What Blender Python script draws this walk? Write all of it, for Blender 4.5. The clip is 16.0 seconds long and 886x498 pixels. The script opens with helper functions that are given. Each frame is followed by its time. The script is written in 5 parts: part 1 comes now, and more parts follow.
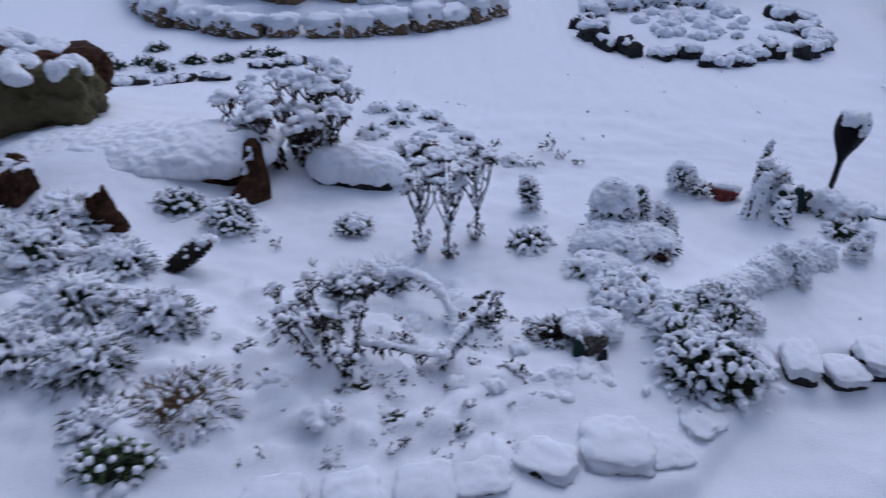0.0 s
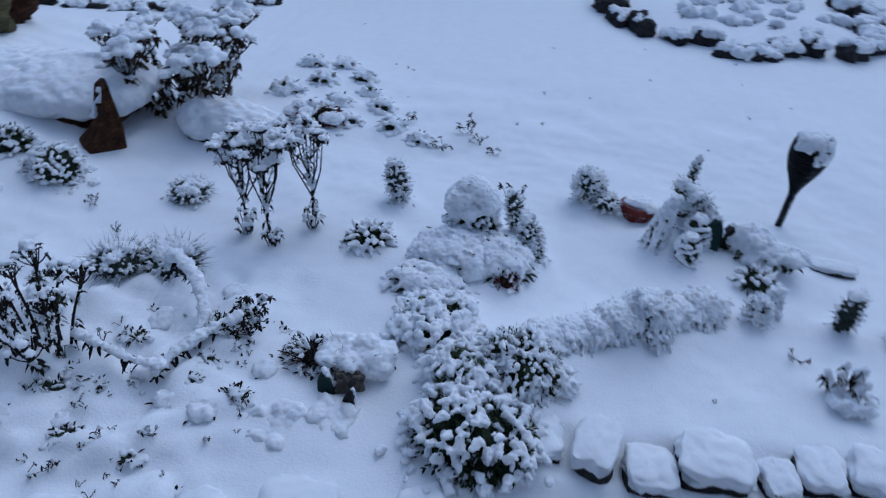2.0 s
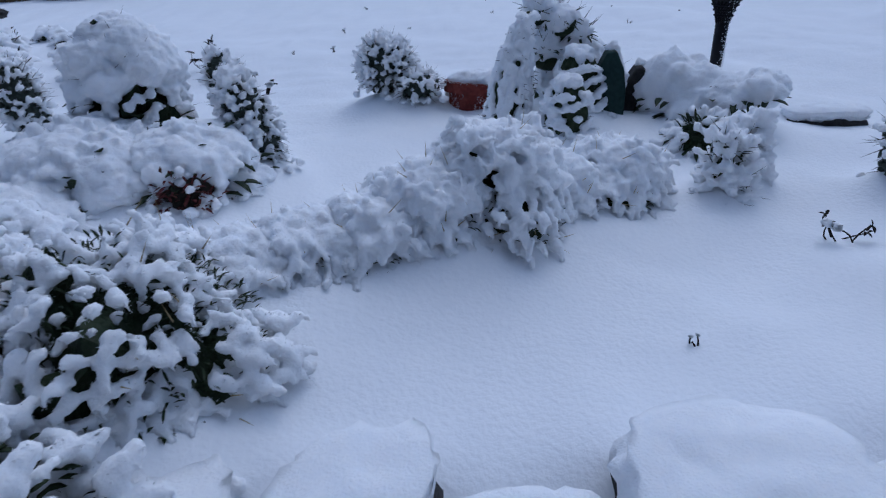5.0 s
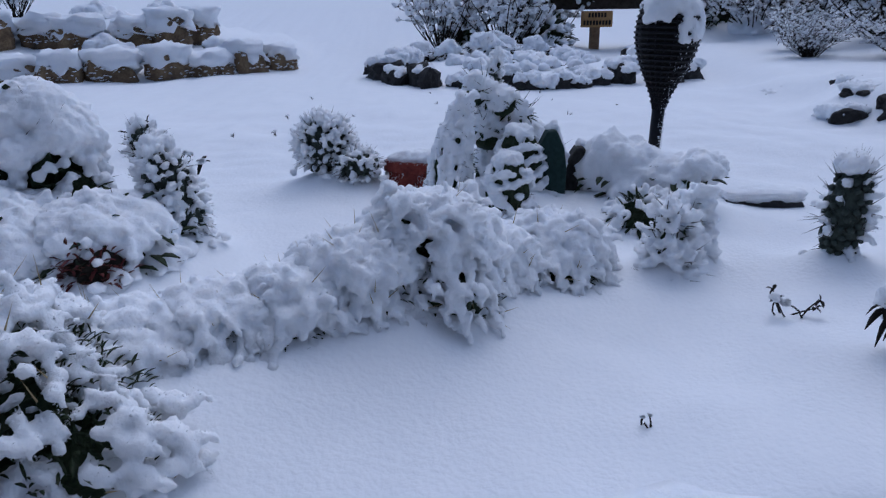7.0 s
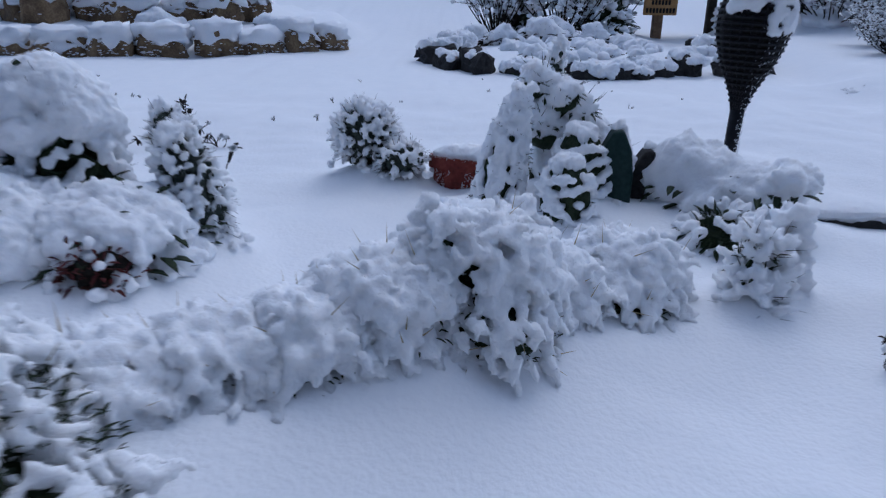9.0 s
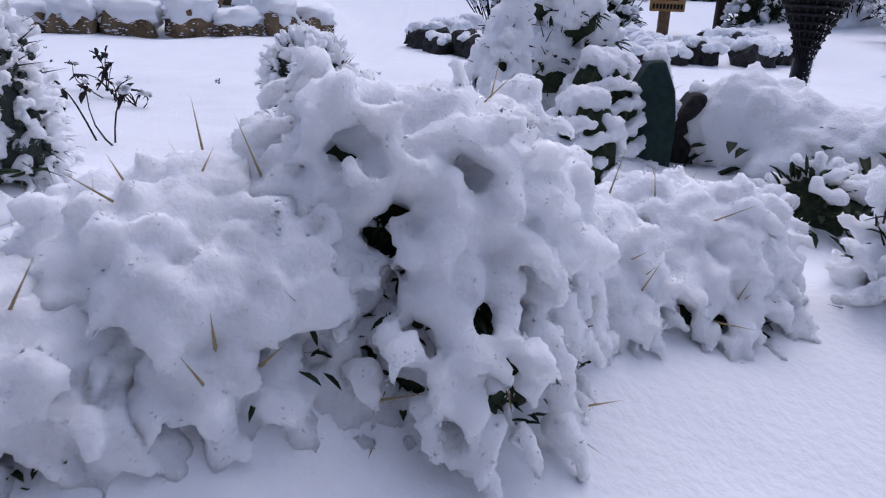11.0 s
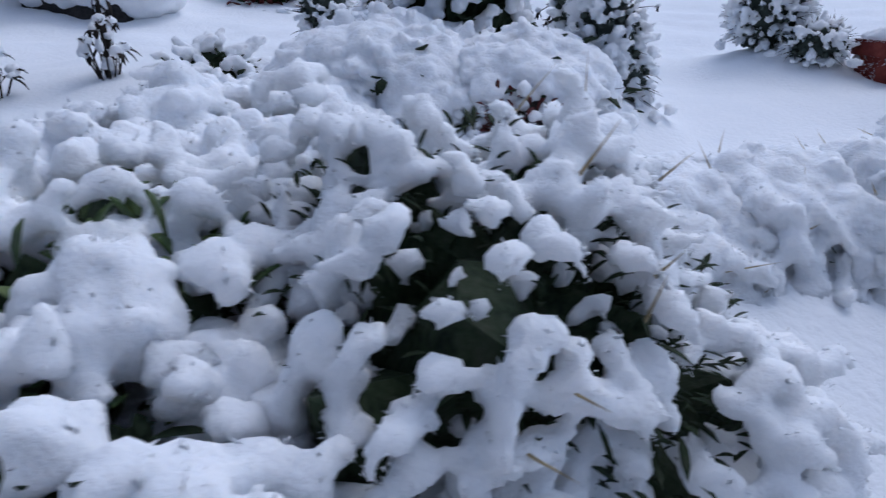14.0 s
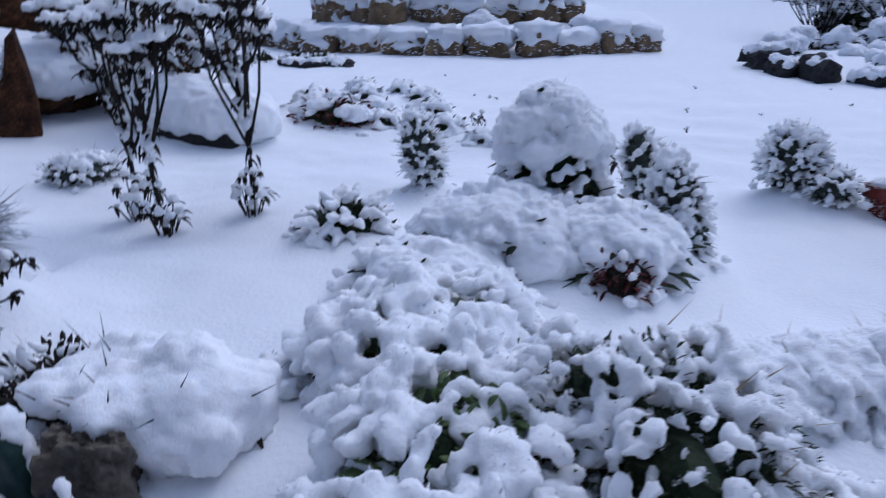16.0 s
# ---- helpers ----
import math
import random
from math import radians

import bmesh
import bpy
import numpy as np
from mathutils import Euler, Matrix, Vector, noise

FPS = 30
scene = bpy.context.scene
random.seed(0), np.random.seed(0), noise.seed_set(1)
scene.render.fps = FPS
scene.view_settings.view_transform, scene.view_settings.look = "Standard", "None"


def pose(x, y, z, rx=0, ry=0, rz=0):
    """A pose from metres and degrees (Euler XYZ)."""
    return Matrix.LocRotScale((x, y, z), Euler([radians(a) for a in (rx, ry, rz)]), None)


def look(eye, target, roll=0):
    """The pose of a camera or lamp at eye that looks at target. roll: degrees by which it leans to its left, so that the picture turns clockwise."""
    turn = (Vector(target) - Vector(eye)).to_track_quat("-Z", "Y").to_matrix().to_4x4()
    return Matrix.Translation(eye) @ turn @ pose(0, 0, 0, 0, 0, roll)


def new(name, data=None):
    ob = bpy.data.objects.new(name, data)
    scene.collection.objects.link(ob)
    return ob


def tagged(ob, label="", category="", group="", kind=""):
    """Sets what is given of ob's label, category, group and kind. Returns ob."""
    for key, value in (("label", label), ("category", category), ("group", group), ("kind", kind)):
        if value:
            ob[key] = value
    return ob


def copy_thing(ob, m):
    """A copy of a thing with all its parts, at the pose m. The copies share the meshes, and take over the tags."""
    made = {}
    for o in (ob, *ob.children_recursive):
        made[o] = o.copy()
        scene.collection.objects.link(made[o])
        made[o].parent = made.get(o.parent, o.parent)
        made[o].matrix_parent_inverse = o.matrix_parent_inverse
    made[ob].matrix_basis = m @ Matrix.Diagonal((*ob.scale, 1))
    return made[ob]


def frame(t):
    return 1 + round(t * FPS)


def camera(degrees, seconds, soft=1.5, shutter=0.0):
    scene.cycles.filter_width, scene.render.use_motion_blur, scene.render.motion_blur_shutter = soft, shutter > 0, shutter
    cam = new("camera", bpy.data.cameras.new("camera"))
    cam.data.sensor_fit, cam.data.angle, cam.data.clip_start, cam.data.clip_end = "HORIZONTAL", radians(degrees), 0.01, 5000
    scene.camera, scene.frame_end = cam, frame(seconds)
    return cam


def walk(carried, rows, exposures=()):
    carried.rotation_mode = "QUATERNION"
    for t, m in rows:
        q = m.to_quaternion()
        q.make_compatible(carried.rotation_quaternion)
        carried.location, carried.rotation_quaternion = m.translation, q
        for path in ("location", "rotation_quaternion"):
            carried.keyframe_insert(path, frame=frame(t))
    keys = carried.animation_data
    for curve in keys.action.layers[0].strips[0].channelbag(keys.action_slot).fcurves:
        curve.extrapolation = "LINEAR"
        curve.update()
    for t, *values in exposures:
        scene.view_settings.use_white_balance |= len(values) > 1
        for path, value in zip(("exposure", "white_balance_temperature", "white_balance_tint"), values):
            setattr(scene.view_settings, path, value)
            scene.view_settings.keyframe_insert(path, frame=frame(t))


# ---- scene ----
cam = camera(64.4, 16.0, soft=1.2, shutter=0.5)
EXPOSURES = [(0.0, -0.2, 5150, 17), (1.0, -0.26, 4840, 11), (2.0, -0.3, 4690, 7), (3.5, -0.26, 4740, 7), (4.5, -0.27, 4840, 8), (8.0, -0.14, 5140, 12),
             (9.0, -0.16, 5040, 10), (11.5, 0.42, 5740, 20), (12.5, 0.15, 5470, 14), (13.0, -0.02, 5240, 10), (13.5, -0.03, 5050, 6), (14.5, 0.27, 5420, 17), (15.5, 0.12, 5290, 20), (16.0, 0.10, 5060, 14)]
METRES, EYE, TILT, LEAN, TURN = 5.0, 1.82, -32.0, 0.0, 0.0
ROWS = [
    (0.0, 0.0, 0.0, 0.0, 0.0, 0.0, -0.0),
    (0.5, 0.0528, 0.0328, 0.0135, -2.47, -0.97, 0.84),
    (1.0, 0.1242, 0.0483, 0.0151, 2.33, -0.75, -3.65),
    (1.5, 0.1821, 0.0743, 0.032, 4.88, -1.63, -5.59),
    (2.0, 0.2168, 0.115, 0.0467, 7.57, -3.93, -8.0),
    (2.5, 0.2447, 0.1421, 0.0606, 16.2, -4.56, -13.04),
    (3.0, 0.2664, 0.1806, 0.0657, 15.55, -4.41, -13.74),
    (3.5, 0.2814, 0.2662, 0.0413, 14.96, 0.03, -6.76),
    (4.0, 0.2907, 0.3573, -0.0164, 5.23, 2.67, -4.37),
    (4.5, 0.2915, 0.4016, -0.0462, 2.14, 3.85, 0.49),
    (7.0, 0.2965, 0.4325, -0.0533, -3.1, 12.7, 2.75),
    (7.5, 0.2956, 0.4209, -0.0505, -5.17, 13.57, 3.41),
    (8.0, 0.2899, 0.4028, -0.0428, -8.19, 12.55, 4.57),
    (8.5, 0.2846, 0.4189, -0.0401, -4.94, 13.49, 0.85),
    (9.0, 0.2975, 0.46, -0.0376, -0.2, 11.49, -0.72),
    (11.5, 0.3081, 0.5459, -0.0283, -0.73, 12.95, -2.25),
    (12.0, 0.2923, 0.5282, -0.0332, 4.28, 13.44, -5.24),
    (12.5, 0.2724, 0.5089, -0.0385, 8.82, 11.51, -7.63),
    (13.0, 0.259, 0.4982, -0.0435, 11.24, 8.35, -9.23),
    (13.5, 0.2497, 0.4956, -0.0479, 14.21, 5.61, -9.26),
    (14.0, 0.2398, 0.4903, -0.0505, 17.13, 4.03, -10.32),
    (14.5, 0.2337, 0.4806, -0.0484, 17.87, 4.07, -11.3),
    (15.0, 0.2235, 0.4653, -0.0468, 17.99, 6.03, -13.1),
    (15.5, 0.2125, 0.4414, -0.0486, 18.13, 7.79, -13.89),
    (16.0, 0.2209, 0.4254, -0.0417, 17.7, 9.14, -10.36),
]
walk(cam, [(t, pose(0, 0, EYE, TILT, LEAN, TURN) @ pose(METRES * x, METRES * y, METRES * z, 90 + pitch, roll, yaw)) for t, x, y, z, yaw, pitch, roll in ROWS],
     EXPOSURES)

# ---- world and light: a dull, snowy sky ----
world = bpy.data.worlds.new("sky")
scene.world = world
world.use_nodes = True
sky = world.node_tree.nodes.new("ShaderNodeTexSky")
sky.sky_type = "NISHITA"
sky.sun_disc = False
sky.sun_elevation, sky.sun_rotation = radians(56), radians(19)
sky.air_density, sky.dust_density, sky.ozone_density = 1.0, 4.0, 1.0
background = world.node_tree.nodes["Background"]
background.inputs["Strength"].default_value = 0.098
world.node_tree.links.new(sky.outputs[0], background.inputs["Color"])
sun = new("sun", bpy.data.lights.new("sun", "SUN"))
sun.data.energy, sun.data.angle, sun.data.color = 0.5, radians(110), (1.0, 0.98, 0.95)
sun.matrix_world = look((4.0, 11.0, 13.0), (1.0, 2.5, 0.0))

# ---- materials ----


def material(name, colors, scale=30.0, rough=0.7, bump=0.3, distance=0.004, fine=4.0, vary=0.0, **more):
    """A rough natural surface: a ramp of colours over coarse and fine noise, with relief."""
    mat = bpy.data.materials.new(name)
    mat.use_nodes = True
    nodes, links = mat.node_tree.nodes, mat.node_tree.links
    shader = nodes["Principled BSDF"]
    coords = nodes.new("ShaderNodeTexCoord")
    coarse, small = nodes.new("ShaderNodeTexNoise"), nodes.new("ShaderNodeTexNoise")
    coarse.inputs["Scale"].default_value, coarse.inputs["Detail"].default_value = scale, 5
    small.inputs["Scale"].default_value, small.inputs["Detail"].default_value = scale * fine, 4
    mixed = nodes.new("ShaderNodeMath")
    mixed.operation = "MULTIPLY_ADD"
    mixed.inputs[1].default_value = 0.45
    links.new(small.outputs[0], mixed.inputs[0])
    half = nodes.new("ShaderNodeMath")
    half.operation = "MULTIPLY"
    half.inputs[1].default_value = 0.55
    links.new(coarse.outputs[0], half.inputs[0])
    links.new(half.outputs[0], mixed.inputs[2])
    ramp = nodes.new("ShaderNodeValToRGB")
    while len(ramp.color_ramp.elements) < len(colors):
        ramp.color_ramp.elements.new(0.5)
    for k, c in enumerate(colors):
        ramp.color_ramp.elements[k].position = 0.32 + 0.36 * k / max(1, len(colors) - 1)
        ramp.color_ramp.elements[k].color = (*c, 1)
    links.new(mixed.outputs[0], ramp.inputs[0])
    color = ramp.outputs[0]
    if vary:
        info, hsv = nodes.new("ShaderNodeObjectInfo"), nodes.new("ShaderNodeHueSaturation")
        span = nodes.new("ShaderNodeMapRange")
        span.inputs["To Min"].default_value, span.inputs["To Max"].default_value = 1 - vary, 1 + vary
        links.new(info.outputs["Random"], span.inputs["Value"])
        links.new(span.outputs[0], hsv.inputs["Value"])
        links.new(color, hsv.inputs["Color"])
        color = hsv.outputs[0]
    links.new(color, shader.inputs["Base Color"])
    for n in (coarse, small):
        links.new(coords.outputs["Object"], n.inputs["Vector"])
    relief = nodes.new("ShaderNodeBump")
    relief.inputs["Strength"].default_value, relief.inputs["Distance"].default_value = bump, distance
    links.new(mixed.outputs[0], relief.inputs["Height"])
    links.new(relief.outputs[0], shader.inputs["Normal"])
    shader.inputs["Roughness"].default_value = rough
    for key, value in more.items():
        shader.inputs[key.replace("_", " ")].default_value = value
    return mat


SNOW = material("snow", [(0.84, 0.86, 0.90), (0.90, 0.91, 0.93)], 60, 0.8, 0.6, 0.006, 5, Specular_IOR_Level=0.15, Subsurface_Weight=0.8, Subsurface_Scale=0.022, Subsurface_Radius=(1.0, 0.95, 0.9))
SNOW_FIELD = material("snow_field", [(0.85, 0.87, 0.90), (0.90, 0.91, 0.93)], 14, 0.8, 0.5, 0.008, 9, Specular_IOR_Level=0.2)
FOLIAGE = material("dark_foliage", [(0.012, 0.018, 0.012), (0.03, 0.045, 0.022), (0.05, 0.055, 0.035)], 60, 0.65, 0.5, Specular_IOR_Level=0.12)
LEAF = material("leaf", [(0.03, 0.055, 0.015), (0.07, 0.12, 0.03), (0.13, 0.17, 0.04)], 40, 0.5, 0.3, vary=0.2)
GREY_LEAF = material("grey_leaf", [(0.03, 0.04, 0.035), (0.07, 0.085, 0.07)], 60, 0.6, 0.3, Specular_IOR_Level=0.12)
RED_LEAF = material("red_leaf", [(0.05, 0.012, 0.014), (0.13, 0.03, 0.03), (0.10, 0.05, 0.03)], 50, 0.6, 0.3, Specular_IOR_Level=0.12)
STEM = material("dark_stem", [(0.012, 0.011, 0.010), (0.035, 0.028, 0.022)], 80, 0.8, 0.5, Specular_IOR_Level=0.12)
WITHERED = material("withered_brown", [(0.015, 0.012, 0.010), (0.05, 0.03, 0.018), (0.10, 0.06, 0.03)], 70, 0.8, 0.4, Specular_IOR_Level=0.12)
BROWN = material("dry_brown", [(0.05, 0.03, 0.015), (0.14, 0.085, 0.04), (0.22, 0.15, 0.08)], 60, 0.8, 0.5)
STRAW = material("straw", [(0.30, 0.22, 0.10), (0.45, 0.36, 0.18)], 60, 0.7, 0.2)
STONE = material("stone", [(0.05, 0.045, 0.04), (0.13, 0.11, 0.085), (0.24, 0.20, 0.15)], 18, 0.85, 0.9, 0.012, 5, vary=0.25)
OCHRE_STONE = material("ochre_stone", [(0.05, 0.035, 0.022), (0.16, 0.105, 0.055), (0.27, 0.19, 0.10)], 14, 0.85, 0.9, 0.012, 5, vary=0.25)
MOSSY = material("mossy_stone", [(0.025, 0.022, 0.012), (0.10, 0.085, 0.03), (0.09, 0.06, 0.04)], 16, 0.9, 0.9, 0.012, 5)
DARK_STONE = material("dark_stone", [(0.015, 0.015, 0.017), (0.05, 0.048, 0.046)], 22, 0.75, 0.9, 0.01, 5, vary=0.2, Specular_IOR_Level=0.12)
RUST = material("rust_slate", [(0.010, 0.007, 0.005), (0.045, 0.020, 0.010), (0.13, 0.058, 0.024)], 22, 0.8, 0.9, 0.01, 6, Specular_IOR_Level=0.12)
TERRACOTTA = material("terracotta", [(0.07, 0.014, 0.012), (0.14, 0.026, 0.020), (0.20, 0.05, 0.036)], 30, 0.75, 0.35, Specular_IOR_Level=0.2)
GREEN_SLATE = material("green_slate", [(0.012, 0.028, 0.026), (0.025, 0.05, 0.045)], 30, 0.6, 0.4, Specular_IOR_Level=0.12)
RATTAN = material("black_rattan", [(0.004, 0.004, 0.006), (0.012, 0.012, 0.016)], 90, 0.45, 0.3, Specular_IOR_Level=0.2)
WOOD = material("weathered_wood", [(0.09, 0.05, 0.025), (0.20, 0.12, 0.06), (0.28, 0.18, 0.10)], 20, 0.8, 0.5, 0.004, 6)
DARK_WOOD = material("dark_wood", [(0.02, 0.017, 0.015), (0.06, 0.05, 0.042)], 24, 0.8, 0.5, 0.004, 6, Specular_IOR_Level=0.12)
SIGN_WOOD = material("sign_wood", [(0.32, 0.17, 0.06), (0.46, 0.27, 0.10)], 20, 0.7, 0.3)
BLACK = material("black_paint", [(0.01, 0.01, 0.01), (0.02, 0.02, 0.02)], 50, 0.6, 0.1, Specular_IOR_Level=0.12)
RED_CLOTH = material("red_cloth", [(0.16, 0.01, 0.03), (0.26, 0.02, 0.05)], 40, 0.8, 0.3)
WALL_GREY = material("grey_render", [(0.30, 0.31, 0.33), (0.40, 0.40, 0.42)], 3, 0.9, 0.3)
WALL_BLUE = material("slate_render", [(0.13, 0.14, 0.16), (0.19, 0.20, 0.22)], 4, 0.9, 0.4)

# ---- building tools ----
rnd = random.Random(7)


def sphere_template(level):
    bm = bmesh.new()
    bmesh.ops.create_icosphere(bm, subdivisions=level, radius=1.0)
    bm.verts.ensure_lookup_table()
    v = np.array([tuple(p.co) for p in bm.verts])
    f = [tuple(p.index for p in face.verts) for face in bm.faces]
    bm.free()
    return v, f


SPHERES = {k: sphere_template(k) for k in (1, 2, 3, 4, 5)}


def lumpy(v, scale, amount, seed):
    """Push points in and out along their direction by noise."""
    out = []
    for p in v:
        q = Vector(p)
        out.append(q * (1 + amount * noise.fractal(q * scale + Vector((seed * 7.3, seed * 3.1, seed)), 0.9, 2.0, 3)))
    return np.array([tuple(p) for p in out])


LUMPS = [lumpy(SPHERES[2][0], 1.1, 0.34, k) for k in range(14)]
SMALL = [lumpy(SPHERES[1][0], 1.0, 0.25, k + 30) for k in range(8)]


class Shape:
    """Collects pieces of one mesh."""

    def __init__(self):
        self.v, self.f, self.n = [], [], 0

    def add(self, v, f):
        v = np.asarray(v, dtype=float)
        self.v.append(v)
        self.f.extend(tuple(i + self.n for i in face) for face in f)
        self.n += len(v)
        return self

    def ball(self, c, r, squash=(1, 1, 1), level=2, turn=None):
        v = (LUMPS if level == 2 else SMALL)[rnd.randrange(8)] if level in (1, 2) else SPHERES[level][0]
        v = v * np.array(squash) * r
        a = rnd.uniform(0, 6.28) if turn is None else turn
        ca, sa = math.cos(a), math.sin(a)
        v = np.column_stack((v[:, 0] * ca - v[:, 1] * sa, v[:, 0] * sa + v[:, 1] * ca, v[:, 2]))
        return self.add(v + np.array(c), SPHERES[level][1])

    def tube(self, pts, r0, r1, n=5):
        pts = [Vector(p) for p in pts]
        v, f = [], []
        for k, p in enumerate(pts):
            d = (pts[min(k + 1, len(pts) - 1)] - pts[max(k - 1, 0)]).normalized()
            side = d.cross(Vector((0.31, 0.17, 0.93))).normalized()
            other = d.cross(side)
            r = r0 + (r1 - r0) * k / (len(pts) - 1)
            v += [tuple(p + (side * math.cos(a) + other * math.sin(a)) * r) for a in (6.2832 * i / n for i in range(n))]
        for k in range(len(pts) - 1):
            f += [(k * n + i, k * n + (i + 1) % n, k * n + n + (i + 1) % n, k * n + n + i) for i in range(n)]
        f += [tuple(range(n - 1, -1, -1)), tuple(range(len(v) - n, len(v)))]
        return self.add(v, f)

    def needle(self, p, d, length, r):
        p, d = Vector(p), Vector(d).normalized()
        side = d.cross(Vector((0.3, 0.2, 0.93))).normalized()
        other = d.cross(side)
        v = [tuple(p + (side * math.cos(a) + other * math.sin(a)) * r) for a in (0, 2.09, 4.19)] + [tuple(p + d * length)]
        return self.add(v, [(0, 1, 3), (1, 2, 3), (2, 0, 3), (2, 1, 0)])

    def leaf(self, p, d, length, width, droop=0.2):
        """A folded, pointed leaf with thickness."""
        p, d = Vector(p), Vector(d).normalized()
        side = d.cross(Vector((0.05, 0.02, 1))).normalized()
        up = side.cross(d).normalized()
        v = []
        for t, w, fold in ((0, 0.18, 0), (0.35, 0.9, 0.16), (0.7, 0.8, 0.14), (1.0, 0.06, 0)):
            q = p + d * length * t - Vector((0, 0, 1)) * droop * length * t * t
            v += [tuple(q - side * width * w * 0.5 + up * width * fold), tuple(q), tuple(q + side * width * w * 0.5 + up * width * fold),
                  tuple(q - up * width * 0.12)]
        f = []
        for k in range(3):
            a, b = 4 * k, 4 * k + 4
            f += [(a, a + 1, b + 1, b), (a + 1, a + 2, b + 2, b + 1), (a, b, b + 3, a + 3), (a + 2, a + 3, b + 3, b + 2)]
        return self.add(v, f)

    def build(self, name, mat, parent=None, smooth=True):
        mesh = bpy.data.meshes.new(name)
        mesh.from_pydata(np.concatenate(self.v).tolist(), [], self.f)
        mesh.materials.append(mat)
        if smooth:
            mesh.polygons.foreach_set("use_smooth", [True] * len(mesh.polygons))
        mesh.update()
        ob = new(name, mesh)
        if parent:
            ob.parent = parent
        return ob


CRUMB = bpy.data.textures.new("crumb", "CLOUDS")
CRUMB.noise_scale, CRUMB.noise_depth = 0.013, 4
PUFF = bpy.data.textures.new("puff", "CLOUDS")
PUFF.noise_scale, PUFF.noise_depth = 0.055, 2


def fused(ob, voxel, crumb=1.0, puff=0.0, ease=1):
    """Melt overlapping lumps into one skin of snow with a crumbly surface."""
    melt = ob.modifiers.new("melt", "REMESH")
    melt.mode, melt.voxel_size, melt.use_smooth_shade = "VOXEL", voxel, True
    if ease:
        soften = ob.modifiers.new("ease", "SMOOTH")
        soften.factor, soften.iterations = 0.4, ease
    if puff:
        soft = ob.modifiers.new("puff", "DISPLACE")
        soft.texture, soft.texture_coords, soft.strength, soft.mid_level = PUFF, "LOCAL", puff, 0.5
    if crumb:
        rough = ob.modifiers.new("crumble", "DISPLACE")
        rough.texture, rough.texture_coords, rough.strength, rough.mid_level = CRUMB, "LOCAL", crumb * (0.011 + voxel * 1.5), 0.5
    return ob


def stuff(ob):
    """Marks a part whose pieces are too small to pick apart."""
    ob["kind"] = "stuff"
    return ob


def finger(white, p, d, r, count=3, droop=0.35, taper=0.8, gap=0.95, frost=None):
    """A sprig coated with snow: lumps that shrink along it, with a fringe of loose crystals."""
    p, d = Vector(p), Vector(d)
    for k in range(count):
        white.ball(p, r, (1.1, 0.95, 0.85))
        for _ in range(6 if frost else 0):
            way = (d * 0.5 + direction(-0.6)).normalized()
            frost.needle(p + way * r * 0.72, way + direction(-1) * 0.4, r * rnd.uniform(0.22, 0.6), r * rnd.uniform(0.07, 0.17))
        d = (d - Vector((0, 0, droop * 0.35)) + direction(-1) * 0.18).normalized()
        p = p + d * r * gap
        r *= taper


def knob(white, p, r):
    """A rounded lump made of smaller ones."""
    p = Vector(p)
    white.ball(p, r * 0.8, (1.1, 0.95, 0.8))
    for _ in range(4):
        d = direction(-0.3)
        white.ball(p + Vector((d.x, d.y, d.z * 0.7)) * r * 0.6, r * rnd.uniform(0.35, 0.55), (1, 1, 0.85))


def thing(name, at, label, category, group="", kind=""):
    ob = new(name)
    ob.empty_display_size = 0.05
    ob.location = at
    return tagged(ob, label, category, group, kind)


def direction(lo=0.0):
    while True:
        d = Vector((rnd.uniform(-1, 1), rnd.uniform(-1, 1), rnd.uniform(lo, 1)))
        if 0.05 < d.length < 1:
            return d.normalized()


def spread(count, apart, lo, scale):
    """Well spread directions over a dome of that scale."""
    kept = []
    for _ in range(count * 6):
        d = direction(lo)
        p = Vector((d.x * scale[0], d.y * scale[1], d.z * scale[2]))
        if all((p - q).length > apart for q, _ in kept):
            kept.append((p, d))
            if len(kept) >= count:
                break
    return kept


# ---- ground ----
EDGE = [(-40, 1.0), (-3, 1.15), (-1.0, 1.30), (0.0, 1.36), (0.45, 1.42), (0.80, 1.52), (0.98, 1.72), (1.15, 1.92), (2.0, 2.02), (3.0, 2.15), (4.5, 2.2), (60, 2.5)]
SWELLS = []


def edge_y(x):
    for (x0, y0), (x1, y1) in zip(EDGE, EDGE[1:]):
        if x <= x1:
            return y0 + (y1 - y0) * (x - x0) / (x1 - x0)
    return EDGE[-1][1]


def step(a, b, x):
    t = min(1.0, max(0.0, (x - a) / (b - a)))
    return t * t * (3 - 2 * t)


